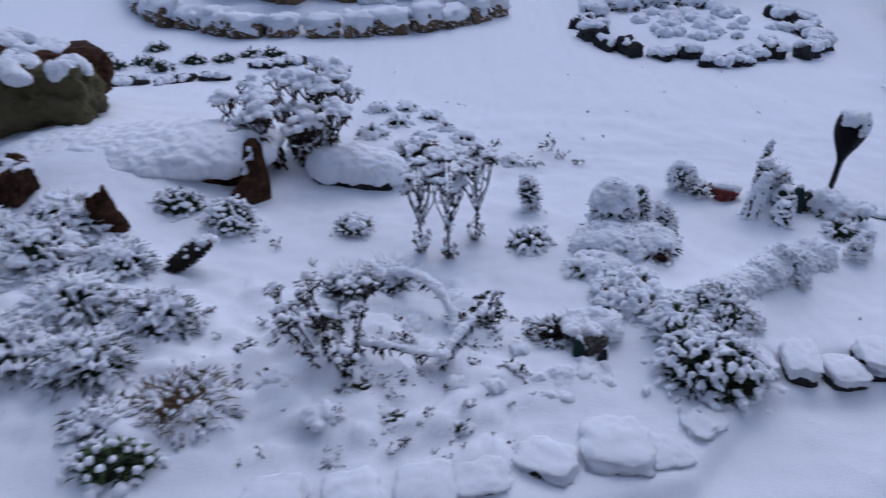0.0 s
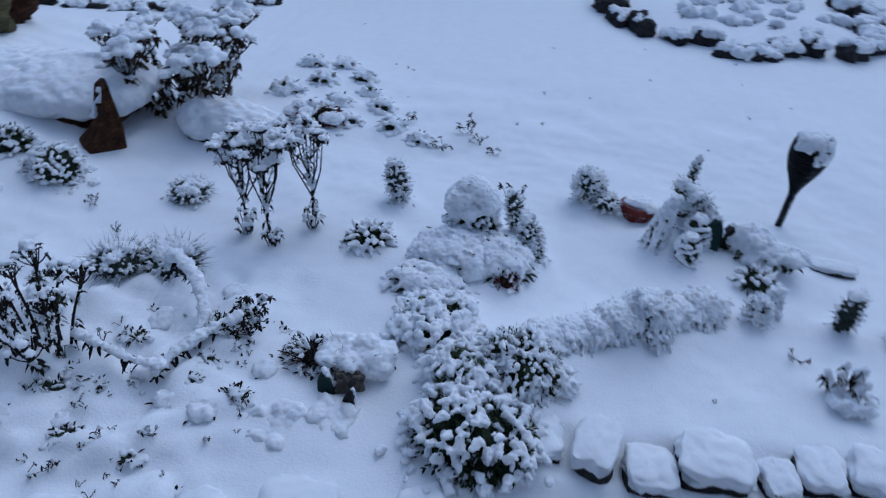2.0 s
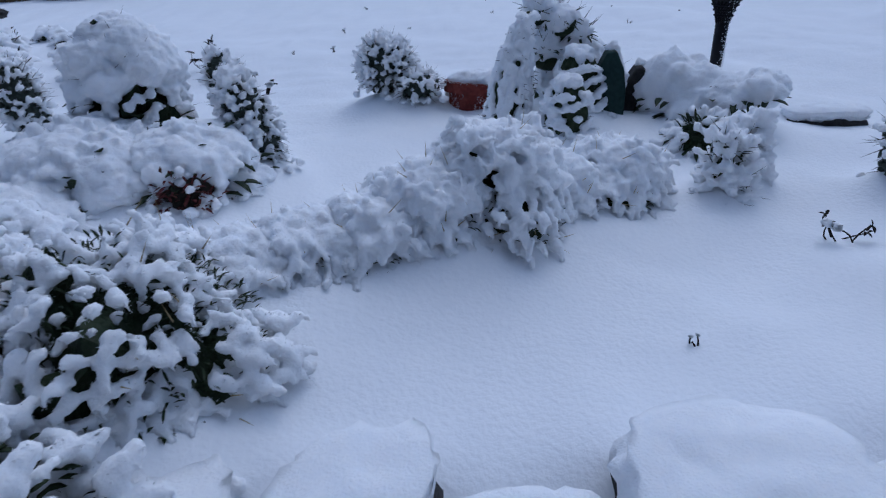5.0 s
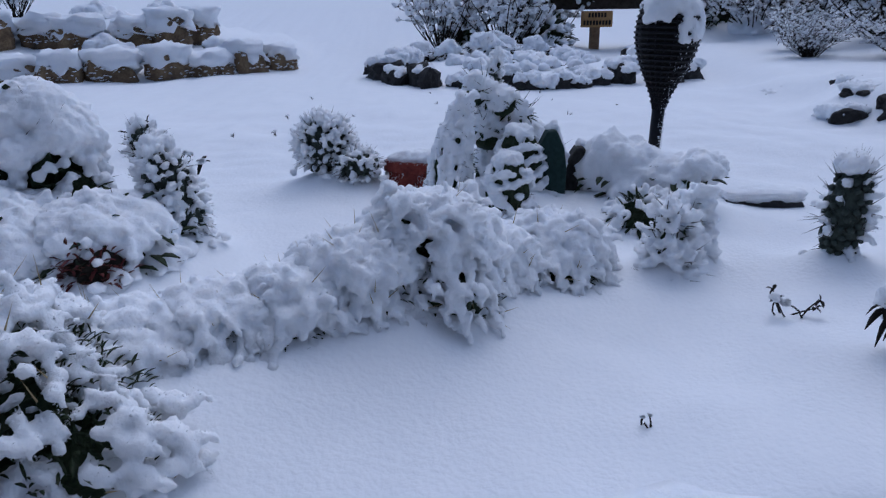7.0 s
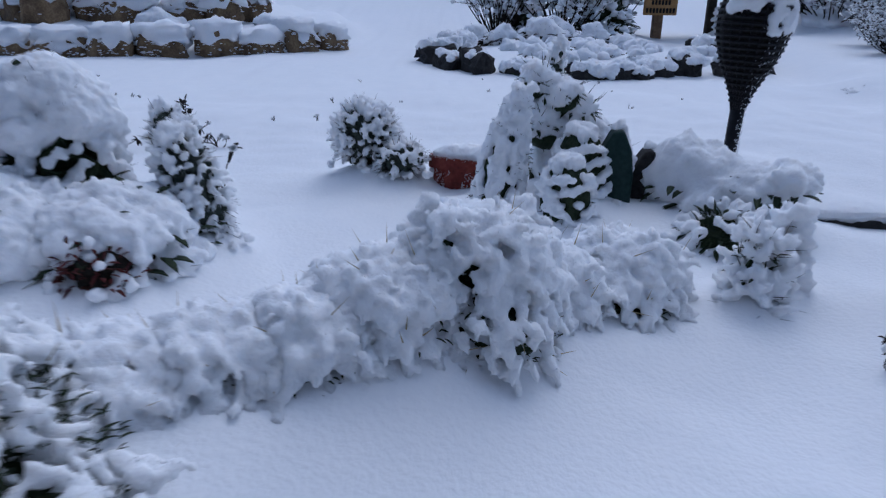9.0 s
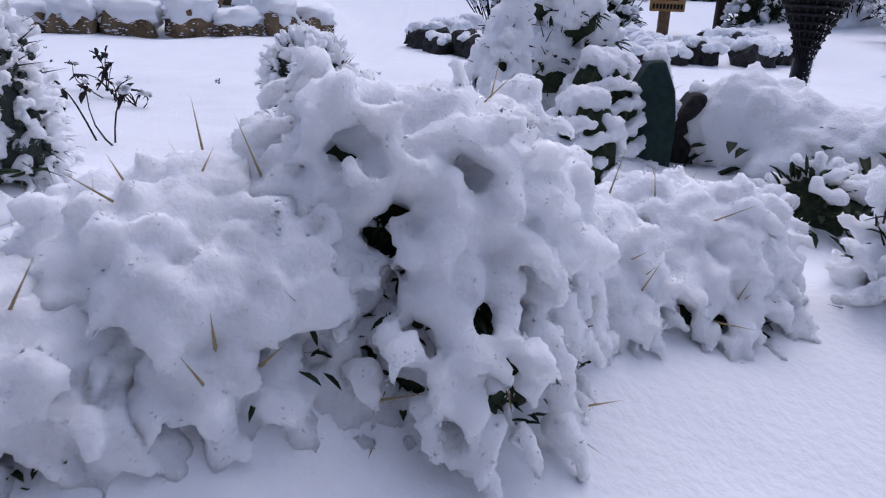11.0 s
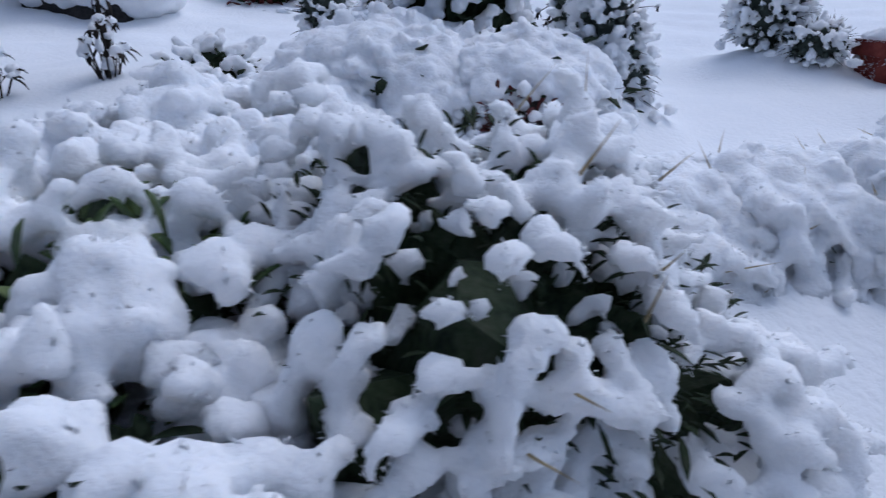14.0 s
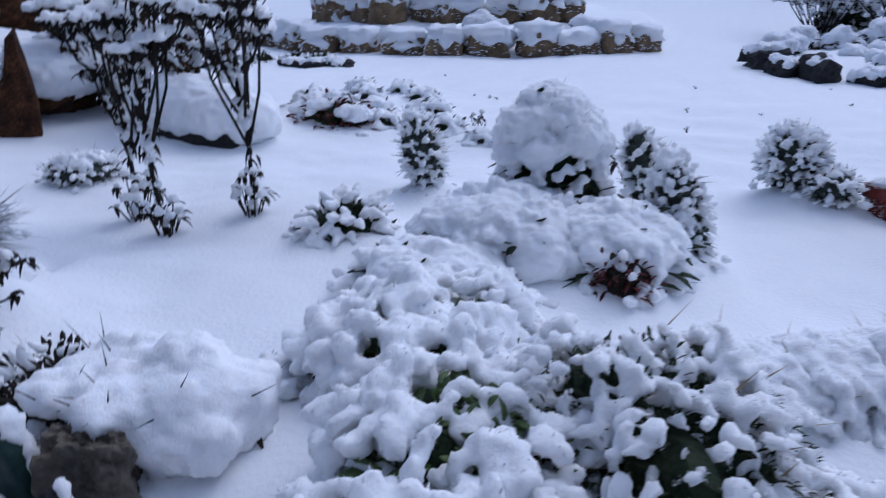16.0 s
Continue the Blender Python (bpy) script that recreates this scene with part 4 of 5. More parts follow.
torch(on(2.18, 3.54))

# ---- tall stalks, shrub and boulders ----
def forked(at, height, label):
    """One upright dead stem, hung with withered leaves, that forks above its middle into flat dark heads under snow."""
    base = thing("sedum_stalk", at, label, "plant", "tall dead stalks")
    stem, tuft, white = Shape(), Shape(), Shape()
    path = stem_path((0, 0, -0.02), (rnd.uniform(-0.03, 0.03), rnd.uniform(-0.02, 0.02), height * 0.62), 0.04, 6)
    stem.tube(path, 0.0055, 0.0045, 6)
    heads = [(path[6], Vector((0, 0, height)))]
    for k in range(10):
        a = 2.4 * k + rnd.uniform(-0.4, 0.4)
        reach, low = rnd.uniform(0.035, 0.10), rnd.uniform(0.68, 0.98)
        heads.append((path[3 + k % 4], Vector((math.cos(a) * reach, math.sin(a) * reach, height * low))))
    for start, tip in heads:
        twig = [start, start.lerp(tip, 0.45) + Vector((tip.x - start.x, tip.y - start.y, 0)) * 0.25, tip]
        stem.tube(twig, 0.0036, 0.0026, 5)
        for i in range(8):
            b, r = 2.4 * i, 0.032 * math.sqrt((i + 0.5) / 8)
            end = tip + Vector((math.cos(b) * r, math.sin(b) * r, 0.006 * rnd.uniform(-1, 1)))
            stem.tube([tip - Vector((0, 0, 0.028)), end], 0.0018, 0.0015, 4)
            for _ in range(5):
                tuft.leaf(end + direction(-1) * 0.006, direction(-0.9), rnd.uniform(0.008, 0.017), 0.009, 0.6)
            if rnd.random() < 0.75:
                white.ball(end + Vector((0, 0, 0.008)), rnd.uniform(0.009, 0.015), (1.15, 1.15, 0.7))
        for _ in range(5):
            p = twig[0].lerp(twig[2], rnd.random())
            tuft.leaf(p, direction(-0.9), rnd.uniform(0.012, 0.026), 0.011, 0.8)
            white.ball(p, rnd.uniform(0.004, 0.008), (1, 1, 1.2))
    for k in range(34):
        p = path[0].lerp(path[3], rnd.uniform(0.1, 1.0)) if k % 2 else path[3].lerp(path[6], rnd.random())
        q = p + direction(-0.3) * rnd.uniform(0.004, 0.02)
        tuft.leaf(q, direction(-0.95), rnd.uniform(0.015, 0.03), 0.012, 0.9)
        if rnd.random() < 0.6:
            white.ball(q, rnd.uniform(0.005, 0.011), (1, 1, 1.3))
    for k in range(9):
        a = 0.7 * k
        end = Vector((math.cos(a) * 0.05 * rnd.uniform(0.5, 1), math.sin(a) * 0.05 * rnd.uniform(0.5, 1), rnd.uniform(0.03, 0.11)))
        stem.tube([(end.x * 0.4, end.y * 0.4, -0.01), end], 0.002, 0.0015, 4)
        for _ in range(4):
            tuft.leaf(end + direction(-1) * 0.006, direction(-0.8), rnd.uniform(0.012, 0.025), 0.010, 0.6)
        white.ball(end + Vector((0, 0, 0.004)), rnd.uniform(0.007, 0.013), (1.1, 1.1, 0.9))
    stem.build("stem", STEM, base)
    stuff(tuft.build("withered_foliage", STEM, base))
    stuff(fused(white.build("snow_load", SNOW, base), 0.0042, 0.9))


for x, y, h in ((-0.10, 2.90, 0.48), (0.03, 2.84, 0.53), (0.155, 2.98, 0.50)):
    forked(on(x, y), h, "tall dead stalk forking into dark heads under snow cushions")
umbel(on(-0.88, 3.93), 20, 0.47, 0.80, "snowy_bush", "leggy bush with flat dark heads under cushions of snow", "bush", (0.065, 0.105), "", WITHERED, 0.0055, 0.007, (0, 0), 40, 0.3, 0.9)


def quilted(at, size, turn, mat, label, blobs):
    """A long slab with a thick, soft quilt of snow lying over it; blobs: x, y, z, radius, flatness."""
    w, d, h = size
    base = thing("boulder", at, label, "stone")
    base.rotation_euler[2] = radians(turn)
    seed, v = rnd.uniform(0, 50), []
    for p in SPHERES[4][0]:
        q = Vector(p)
        k = (abs(q.x) ** 5 + abs(q.y) ** 5 + abs(q.z) ** 5) ** -0.2
        q = q * k * (1 + 0.16 * noise.fractal(q * 1.6 + Vector((seed, 0, seed)), 0.8, 2.0, 5))
        v.append((q.x * w / 2, q.y * d / 2, h * 0.2 + q.z * h / 2))
    Shape().add(v, SPHERES[4][1]).build("rock", mat, base)
    white = Shape()
    for x, y, z, r, flat in blobs:
        white.ball((x, y, z), r, (1, 1, flat), 4)
    fused(white.build("snow_quilt", SNOW, base), 0.010, 0.15, 0.034, 9)


quilted(on(-1.36, 3.62, -0.04), (0.66, 0.40, 0.20), 5, RUST, "large rust-brown slab under a thick quilt of snow",
        [(0.17, -0.02, 0.10, 0.27, 0.42), (-0.04, 0.0, 0.11, 0.32, 0.40), (-0.26, 0.0, 0.10, 0.34, 0.38), (-0.50, 0.03, 0.07, 0.36, 0.38), (-0.75, 0.08, 0.03, 0.40, 0.36), (0.29, 0.08, 0.12, 0.17, 0.5)])
quilted(on(-0.50, 3.64, -0.02), (0.44, 0.24, 0.17), -6, DARK_STONE, "rounded boulder under a thick loaf of snow",
        [(-0.13, 0.0, 0.09, 0.15, 0.72), (0.0, 0.01, 0.09, 0.16, 0.70), (0.13, 0.0, 0.08, 0.15, 0.66), (0.21, 0.0, 0.06, 0.11, 0.7)])


def split_slate(at, w, d, h, turn, label):
    """A split slab that rises to a point at one side."""
    base = thing("slate_slab", at, label, "stone")
    base.rotation_euler[2] = radians(turn)
    outline = [(-0.5, -0.15), (0.5, -0.15), (0.49, 0.35), (0.44, 0.75), (0.36, 1.0), (0.27, 0.94), (0.12, 0.62), (-0.12, 0.36), (-0.38, 0.2)]
    n, v, f = len(outline), [], []
    for depth, jag in ((0.0, 0.012), (0.5, 0.02), (1.0, 0.012)):
        v += [(a * w + rnd.uniform(-jag, jag), depth * d + rnd.uniform(-jag, jag), c * h + rnd.uniform(-jag, jag)) for a, c in outline]
    f = [tuple(range(n)), tuple(range(3 * n - 1, 2 * n - 1, -1))]
    for j in (0, n):
        f += [(j + k, j + k + n, j + (k + 1) % n + n, j + (k + 1) % n) for k in range(n)]
    ob = Shape().add(v, f).build("slab", RUST, base, False)
    chip = ob.modifiers.new("edges", "BEVEL")
    chip.width, chip.segments = 0.005, 2
    white = Shape()
    for k in range(8):
        s = 0.6 + 0.4 * k / 7
        knob(white, (w * (-0.45 + 0.72 * s), d * rnd.uniform(0.35, 0.9), h * (0.2 + 0.66 * s ** 1.4)), rnd.uniform(0.014, 0.024))
    fused(white.build("snow_edge", SNOW, base), 0.006)


split_slate(on(-0.985, 3.30, -0.01), 0.20, 0.12, 0.34, 50, "rust-brown split slate rising to a point, snow behind it")
heap(on(-1.05, 3.02), (0.15, 0.13, 0.16), "ball_shrub", "small rounded shrub feathered with snow", "shrub", (0.010, 0.018), 170, 0.02, leaf=(0.03, 0.008), leaves=160, leaf_mat=GREY_LEAF)
heap(on(-1.33, 3.10), (0.14, 0.10, 0.12), "ball_shrub", "low dark evergreen against the boulder", "shrub", (0.010, 0.018), 90, 0.022, leaf=(0.03, 0.008), leaves=200, leaf_mat=GREY_LEAF, side_cover=0.5)
spiny(on(-0.26, 2.55), 0.11, 0.10, "spiny_cactus", "spreading spiny cactus dusted with snow", 120, cover=0.7, spine=0.07, spines=170)
spiny(on(-0.41, 2.46), 0.09, 0.09, "spiny_cactus", "spreading spiny cactus dusted with snow", 100, cover=0.65, spine=0.07, spines=140)
heap(on(-0.16, 3.95), (0.17, 0.11, 0.13), "red_sedum", "brownish red sedum under snow beside the boulder", "plant", (0.014, 0.026), 46, 0.03, leaf=(0.04, 0.02), leaves=170, leaf_mat=RED_LEAF, side_cover=0.3, blanket=14, pillow=0.4)

# ---- front left of the bed ----
drift(on(0.42, 1.93), [(0, 0, -0.03, 0.13, 0.42), (0.14, 0.06, -0.03, 0.10, 0.5)], "cushion_plant", "round cushion plant all but buried in snow", "plant", twigs=9, size=0.025)
angular(on(0.575, 2.11), (0.085, 0.06, 0.11), 20, STONE, "rock", "small lichen-stained stone under a snowy plant", (10, 6))
slate(on(0.525, 2.07), 0.05, 0.028, 0.09, GREEN_SLATE, "small dark green slate marker leaning in snow", -10)
slate(on(0.60, 2.04), 0.035, 0.022, 0.07, DARK_STONE, "small dark slate marker striped with snow", 8)
drift(on(0.58, 2.20), [(0.05, 0.0, 0.062, 0.10, 0.72), (-0.05, 0.0, 0.082, 0.07, 0.5), (-0.08, -0.055, 0.085, 0.05, 0.4), (0.0, -0.05, 0.085, 0.055, 0.5)], "snowy_shrub", "little plant under a flat cap of snow", "plant", twigs=7, size=0.03, mat=STEM, spines=5)
heap(on(0.44, 2.19), (0.11, 0.09, 0.10), "dead_plant", "dark withered plant laced with snow", "plant", (0.006, 0.010), 90, 0.02, leaf=(0.03, 0.007), leaves=520, leaf_mat=STEM, core_mat=STEM, side_cover=0.35, top_cover=0.7, drip=5, needles=24, core=0.5)


def branch(at, pts, name, label, r=0.006, snow=0.018):
    base = thing(name, at, label, "branch")
    dark, white = Shape(), Shape()
    pts = [Vector(p) for p in pts]
    dark.tube(pts, r, r * 0.5, 6)
    for a, b in zip(pts, pts[1:]):
        for k in range(4):
            p = a.lerp(b, k / 4)
            white.ball(p + Vector((0, 0, r + snow * 0.5)), snow * rnd.uniform(0.7, 1.15), (1, 1, 0.8))
            for _ in range(3):
                dark.leaf(p, direction(-0.8), rnd.uniform(0.02, 0.045), 0.012, 0.4)
    stuff(dark.build("twig", STEM, base))
    fused(white.build("snow_load", SNOW, base), 0.006)


branch(on(-0.22, 2.50), [(0, 0, 0.08), (0.10, -0.08, 0.13), (0.20, -0.16, 0.11), (0.26, -0.26, 0.06), (0.27, -0.33, 0.02)], "snowy_branch", "arching branch loaded with snow", 0.008, 0.027)
branch(on(0.16, 2.24), [(0, 0, 0.07), (-0.07, -0.08, 0.06), (-0.13, -0.18, 0.05), (-0.17, -0.28, 0.02)], "snowy_branch", "low arching branch loaded with snow", 0.007, 0.022)
branch(on(-0.30, 2.05), [(0, 0, 0.04), (0.10, -0.04, 0.06), (0.22, -0.07, 0.05), (0.34, -0.05, 0.02)], "snowy_branch", "fallen branch loaded with snow", 0.006, 0.02)
stalk_shrub(on(0.17, 2.28), 7, 0.12, 0.2, "dead_plant", "tuft of dead dark stems", "plant", (0.03, 0.05), 4, cap=0.35)
umbel(on(-0.36, 1.98), 11, 0.26, 0.40, "dead_plant", "spreading dead plant with snow on its flat heads", "plant", (0.035, 0.058), "", STEM, 0.004, 0.0045, (-0.09, 0.07), 22, 0.1, 0.66)
for x, y, r in ((-0.05, 2.02, .05), (0.05, 1.93, .045), (0.18, 1.90, .05), (0.30, 2.12, .05), (-0.12, 2.25, .06), (0.05, 2.45, .05), (-0.20, 1.80, .06), (-0.42, 1.72, .07), (-0.62, 1.90, .08), (-0.55, 2.25, .08)):
    drift(on(x, y), [(0, 0, -0.005, r, 0.55), (r * 0.7, 0.02, -0.01, r * 0.6, 0.55)], "buried_plant", "small plant buried under a knob of snow", "plant", twigs=8, size=0.03)

# ---- far left of the bed ----
angular(on(-2.45, 4.05), (0.62, 0.45, 0.42), 12, MOSSY, "boulder", "mossy ochre boulder with a ragged cap of snow", (-6, 4), snow=0.5)
angular(on(-2.75, 4.55), (0.80, 0.50, 0.50), -14, RUST, "boulder", "rust-brown boulder streaked with snow", (-8, 6), snow=0.5)
angular(on(-1.53, 2.86), (0.10, 0.09, 0.27), 25, RUST, "slate_slab", "upright brown slate stub in the snow", (8, -14))
angular(on(-2.10, 3.10), (0.13, 0.17, 0.26), -20, RUST, "slate_slab", "brown slate stub in the snow", (8, 12), snow=0.6)
for x, y, rx, ry, h in ((-1.75, 2.55, .22, .2, .22), (-1.45, 2.25, .2, .16, .16), (-1.98, 2.35, .22, .2, .2), (-1.12, 2.2, .16, .12, .14), (-1.62, 2.02, .22, .16, .18), (-1.30, 1.95, .18, .14, .13), (-1.72, 2.80, .18, .14, .20), (-1.40, 2.52, .16, .12, .13), (-2.15, 2.75, .25, .2, .2), (-2.0, 2.02, .22, .18, .2), (-1.15, 1.72, .15, .11, .09)):
    heap(on(x, y), (rx, ry, h), "spiky_shrub", "spiky evergreen shrub matted with snow", "shrub", (0.008, 0.015), 300, 0.02, leaf=(0.05, 0.008), leaves=420, leaf_mat=GREY_LEAF, side_cover=0.62, drip=5, voxel=0.0055, blanket=16, pillow=0.2)
spiny(on(-1.20, 2.56), 0.065, 0.13, "spiny_cactus", "dark spiny cactus lying over, half snowed in", 70, cover=0.45, lean=(0.17, 0.07), body=STEM, side=(0.3, 1))
heap(on(-0.90, 1.78), (0.20, 0.17, 0.12), "dry_grass_tuft", "tuft of brown withered grass breaking through snow", "grass", (0.006, 0.011), 150, 0.022, drip=5, leaf=(0.055, 0.006), leaves=650, leaf_mat=BROWN, side_cover=0.4, core_mat=BROWN, core=0.5)
heap(on(-1.05, 1.55), (0.14, 0.10, 0.08), "ground_cover", "dark green ground cover patched with snow", "plant", (0.012, 0.02), 60, 0.03, leaf=(0.03, 0.012), leaves=160, side_cover=0.5)

# ---- sprigs that stick out of the snow ----
SPRIGS = random.Random(11)
SPOTS = [(-0.80, 2.90, .05), (0.55, 3.88, .07), (0.74, 3.97, .06), (0.66, 4.05, .09), (0.82, 3.90, .05), (1.05, 4.30, .02), (2.75, 3.0, .03), (1.75, 2.35, .012), (0.32, 4.15, .06), (-0.60, 2.75, .03)]
for k in range(70):
    SPOTS.append((SPRIGS.uniform(-1.0, 0.35), SPRIGS.uniform(1.55, 2.3), SPRIGS.uniform(0.012, 0.035)))
for k in range(16):
    SPOTS.append((SPRIGS.uniform(-0.5, 2.6), SPRIGS.uniform(4.2, 6.0), SPRIGS.uniform(0.008, 0.02)))
for x, y, h in SPOTS:
    twig_sprig(on(x, y), h, 3 if h < 0.03 else 6)

for k in range(30):
    x, y = SPRIGS.uniform(-1.0, 0.30), SPRIGS.uniform(1.58, 2.35)
    r = SPRIGS.uniform(0.025, 0.055)
    heap(on(x, y, -0.012), (r * SPRIGS.uniform(0.8, 1.6), r * 0.9, r * 0.55), "ground_cover", "small tuft of dark ground cover knotted with snow", "plant", (0.006, 0.012), 26, 0.015, leaf=(0.022, 0.008), leaves=40, leaf_mat=STEM, side_cover=0.55,
         group="ground cover tufts", voxel=0.0065, skirt=9)

# ---- rim of the bed towards the lawn ----
for k, (x, y, r) in enumerate(((-0.45, 4.75, .09), (-0.25, 4.80, .08), (-0.08, 4.62, .08), (-0.30, 4.50, .09), (0.02, 4.42, .06), (0.14, 4.22, .07), (0.25, 4.02, .08), (0.42, 3.92, .07), (-0.12, 4.22, .08), (-0.45, 4.30, .1), (0.0, 4.0, .07))):
    heap(on(x, y), (r, r * 0.9, r * 0.8), "rim_plant", "low plant on the rim of the bed, lumpy with snow", "plant", (0.014, 0.024), 30, 0.030, leaf=(0.03, 0.012), leaves=26, leaf_mat=STEM, group="plants on the rim", voxel=0.009, skirt=12, side_cover=0.9, blanket=8, pillow=0.3)

for x, y in ((-2.75, 5.85), (-2.55, 5.95), (-2.35, 5.8), (-2.15, 6.0), (-1.9, 6.05), (-1.7, 6.2), (-1.5, 6.2), (-2.6, 6.4), (-3.0, 6.1)):
    heap(on(x, y), (0.12, 0.09, 0.08), "border_plant", "low border plant mostly buried in snow", "plant", (0.014, 0.022), 26, 0.034, leaf=(0.04, 0.012), leaves=60, leaf_mat=STEM, group="plants along the border", voxel=0.013, skirt=6)
for x, y, w in ((-2.15, 5.5, .3), (-1.85, 5.6, .24), (-2.5, 5.45, .3), (-1.5, 5.95, .3), (-1.3, 6.05, .22), (-2.9, 5.4, .3)):
    angular(on(x, y, -0.04), (w, 0.16, 0.10), rnd.uniform(0, 25), DARK_STONE, "rock", "flat border stone almost covered by snow", (rnd.uniform(-8, 8), 0), 0.2, 0.6)

# ---- terrace wall and rocks at the back ----
for k in range(16):
    a = radians(190 + 9.2 * k)
    x, y = -1.3 + 2.2 * math.cos(a), 8.75 + 1.83 * math.sin(a)
    w = rnd.uniform(0.26, 0.38)
    stone((x + rnd.uniform(-.03, .03), y + rnd.uniform(-.05, .05), -0.08), (w, 0.26, rnd.uniform(0.19, 0.31)), math.degrees(a) + 90 + rnd.uniform(-9, 9), OCHRE_STONE, 1.0, hang=0.42, bumpy=0.45, rugged=0.22, over=1.06, square=2.8, dust=110, name="wall_block", label="ochre stone block of a low terrace wall, snow on top", group="terrace wall blocks", sink=0.25)
for k in range(11):
    a = radians(196 + 13 * k)
    x, y = -1.3 + 1.42 * math.cos(a), 8.75 + 1.18 * math.sin(a)
    stone((x + rnd.uniform(-.06, .06), y + rnd.uniform(-.12, .12), 0.14), (rnd.uniform(0.2, 0.42), 0.26, rnd.uniform(0.18, 0.32)), math.degrees(a) + 90 + rnd.uniform(-20, 20), OCHRE_STONE, 1.15, hang=0.45, bumpy=0.45, rugged=0.25, over=1.12, dust=110, name="wall_block", label="ochre stone block of a low terrace wall, snow on top", group="upper terrace wall blocks", sink=0.2)
for x, y, r in ((-1.6, 7.75, .2), (-0.75, 7.5, .16), (-0.2, 7.45, .13), (-2.1, 7.8, .2), (0.1, 7.7, .14), (-1.1, 8.4, .2), (-0.5, 8.3, .18)):
    drift(on(x, y), [(0, 0, 0.03, r, 0.7), (r, 0.05, 0.0, r * 0.7, 0.6)], "buried_shrub", "small terrace shrub rounded over with snow", "shrub", voxel=0.014, twigs=10, size=0.06)
ROCKS = random.Random(5)
for k in range(20):
    a = radians(150 + 12.3 * k)
    x, y = 2.5 + 1.08 * math.cos(a), 7.12 + 1.08 * math.sin(a)
    angular(on(x + ROCKS.uniform(-.08, .08), y + ROCKS.uniform(-.08, .08), -0.03), (ROCKS.uniform(.14, .34), ROCKS.uniform(.14, .24), ROCKS.uniform(.10, .18)), math.degrees(a) + 90 + ROCKS.uniform(-25, 25), DARK_STONE,
            "rock", "dark rock round the rock bed, capped with snow", (ROCKS.uniform(-10, 10), ROCKS.uniform(-10, 10)), 0.2, ROCKS.uniform(0.5, 0.9))
for k in range(48):
    a, q = ROCKS.uniform(0, 6.28), ROCKS.uniform(0, 0.85)
    x, y = 2.55 + q * math.cos(a), 7.15 + q * math.sin(a)
    drift(on(x, y), [(0, 0, 0.02, ROCKS.uniform(.05, .11), .75)], "rock_plant", "small rock plant rounded over with snow", "plant", voxel=0.014, twigs=5, size=0.05)
for x, y, r in ((1.95, 7.7, .13), (2.28, 7.82, .16), (2.7, 7.9, .14), (1.75, 8.1, .15), (2.45, 8.2, .19)):
    drift(on(x, y), [(0, 0, r * 0.5, r, 0.95), (r * 0.8, 0.05, r * 0.2, r * 0.7, 0.8), (-r * 0.7, 0.1, r * 0.2, r * 0.6, 0.9)], "snowy_shrub", "rounded shrub in the rock bed, thick with snow", "shrub", voxel=0.012, twigs=40, size=0.09, mat=STEM, spines=30, core=0.6)

# ---- bank with dark rocks on the right ----
for x, y, w, d, h, a, m in ((3.27, 4.34, .24, .16, .17, 10, DARK_STONE), (3.45, 4.20, .27, .15, .12, -14, DARK_STONE), (3.47, 3.95, .24, .16, .14, -30, OCHRE_STONE), (3.46, 5.25, .18, .12, .10, 5, DARK_STONE), (3.42, 4.48, .2, .14, .10, 20, DARK_STONE),
                            (3.78, 4.62, .22, .16, .15, 4, DARK_STONE), (3.98, 4.50, .22, .16, .15, -6, DARK_STONE), (4.2, 4.42, .24, .16, .15, 8, DARK_STONE), (3.62, 4.9, .16, .12, .1, 8, DARK_STONE), (3.0, 6.55, .14, .12, .13, 5, OCHRE_STONE), (3.2, 6.35, .2, .1, .06, 25, DARK_STONE)):
    angular(on(x, y, -0.05), (w, d * 0.9, h * 0.8), a, m, "rock", "dark rock on the bank, partly bare of snow", (rnd.uniform(-8, 8), rnd.uniform(-8, 8)), 0.25, 0.75)
    SWELLS.append((x + 0.03, y + 0.13, 0.16, 0.06))
pot(on(4.06, 4.86, -0.01), 0.095, 0.17, (0, 0, 0), "terracotta pot standing on the bank, topped with snow")
beam = thing("timber_beam", on(4.42, 4.90, 0.20), "dark timber beam lying on the bank under snow", "beam")
bm = bmesh.new()
bmesh.ops.create_cube(bm, size=1.0)
bmesh.ops.scale(bm, vec=(0.85, 0.14, 0.08), verts=bm.verts)
bmesh.ops.bevel(bm, geom=bm.edges[:], offset=0.012, segments=2, affect="EDGES")
log = bpy.data.meshes.new("timber")
bm.to_mesh(log)
bm.free()
log.materials.append(DARK_WOOD)
new("timber", log).parent = beam
white = Shape()
for k in range(14):
    white.ball((-0.40 + 0.062 * k, 0, 0.04), 0.06, (1.0, 1.0, 0.5))
fused(white.build("snow_cover", SNOW, beam), 0.012)


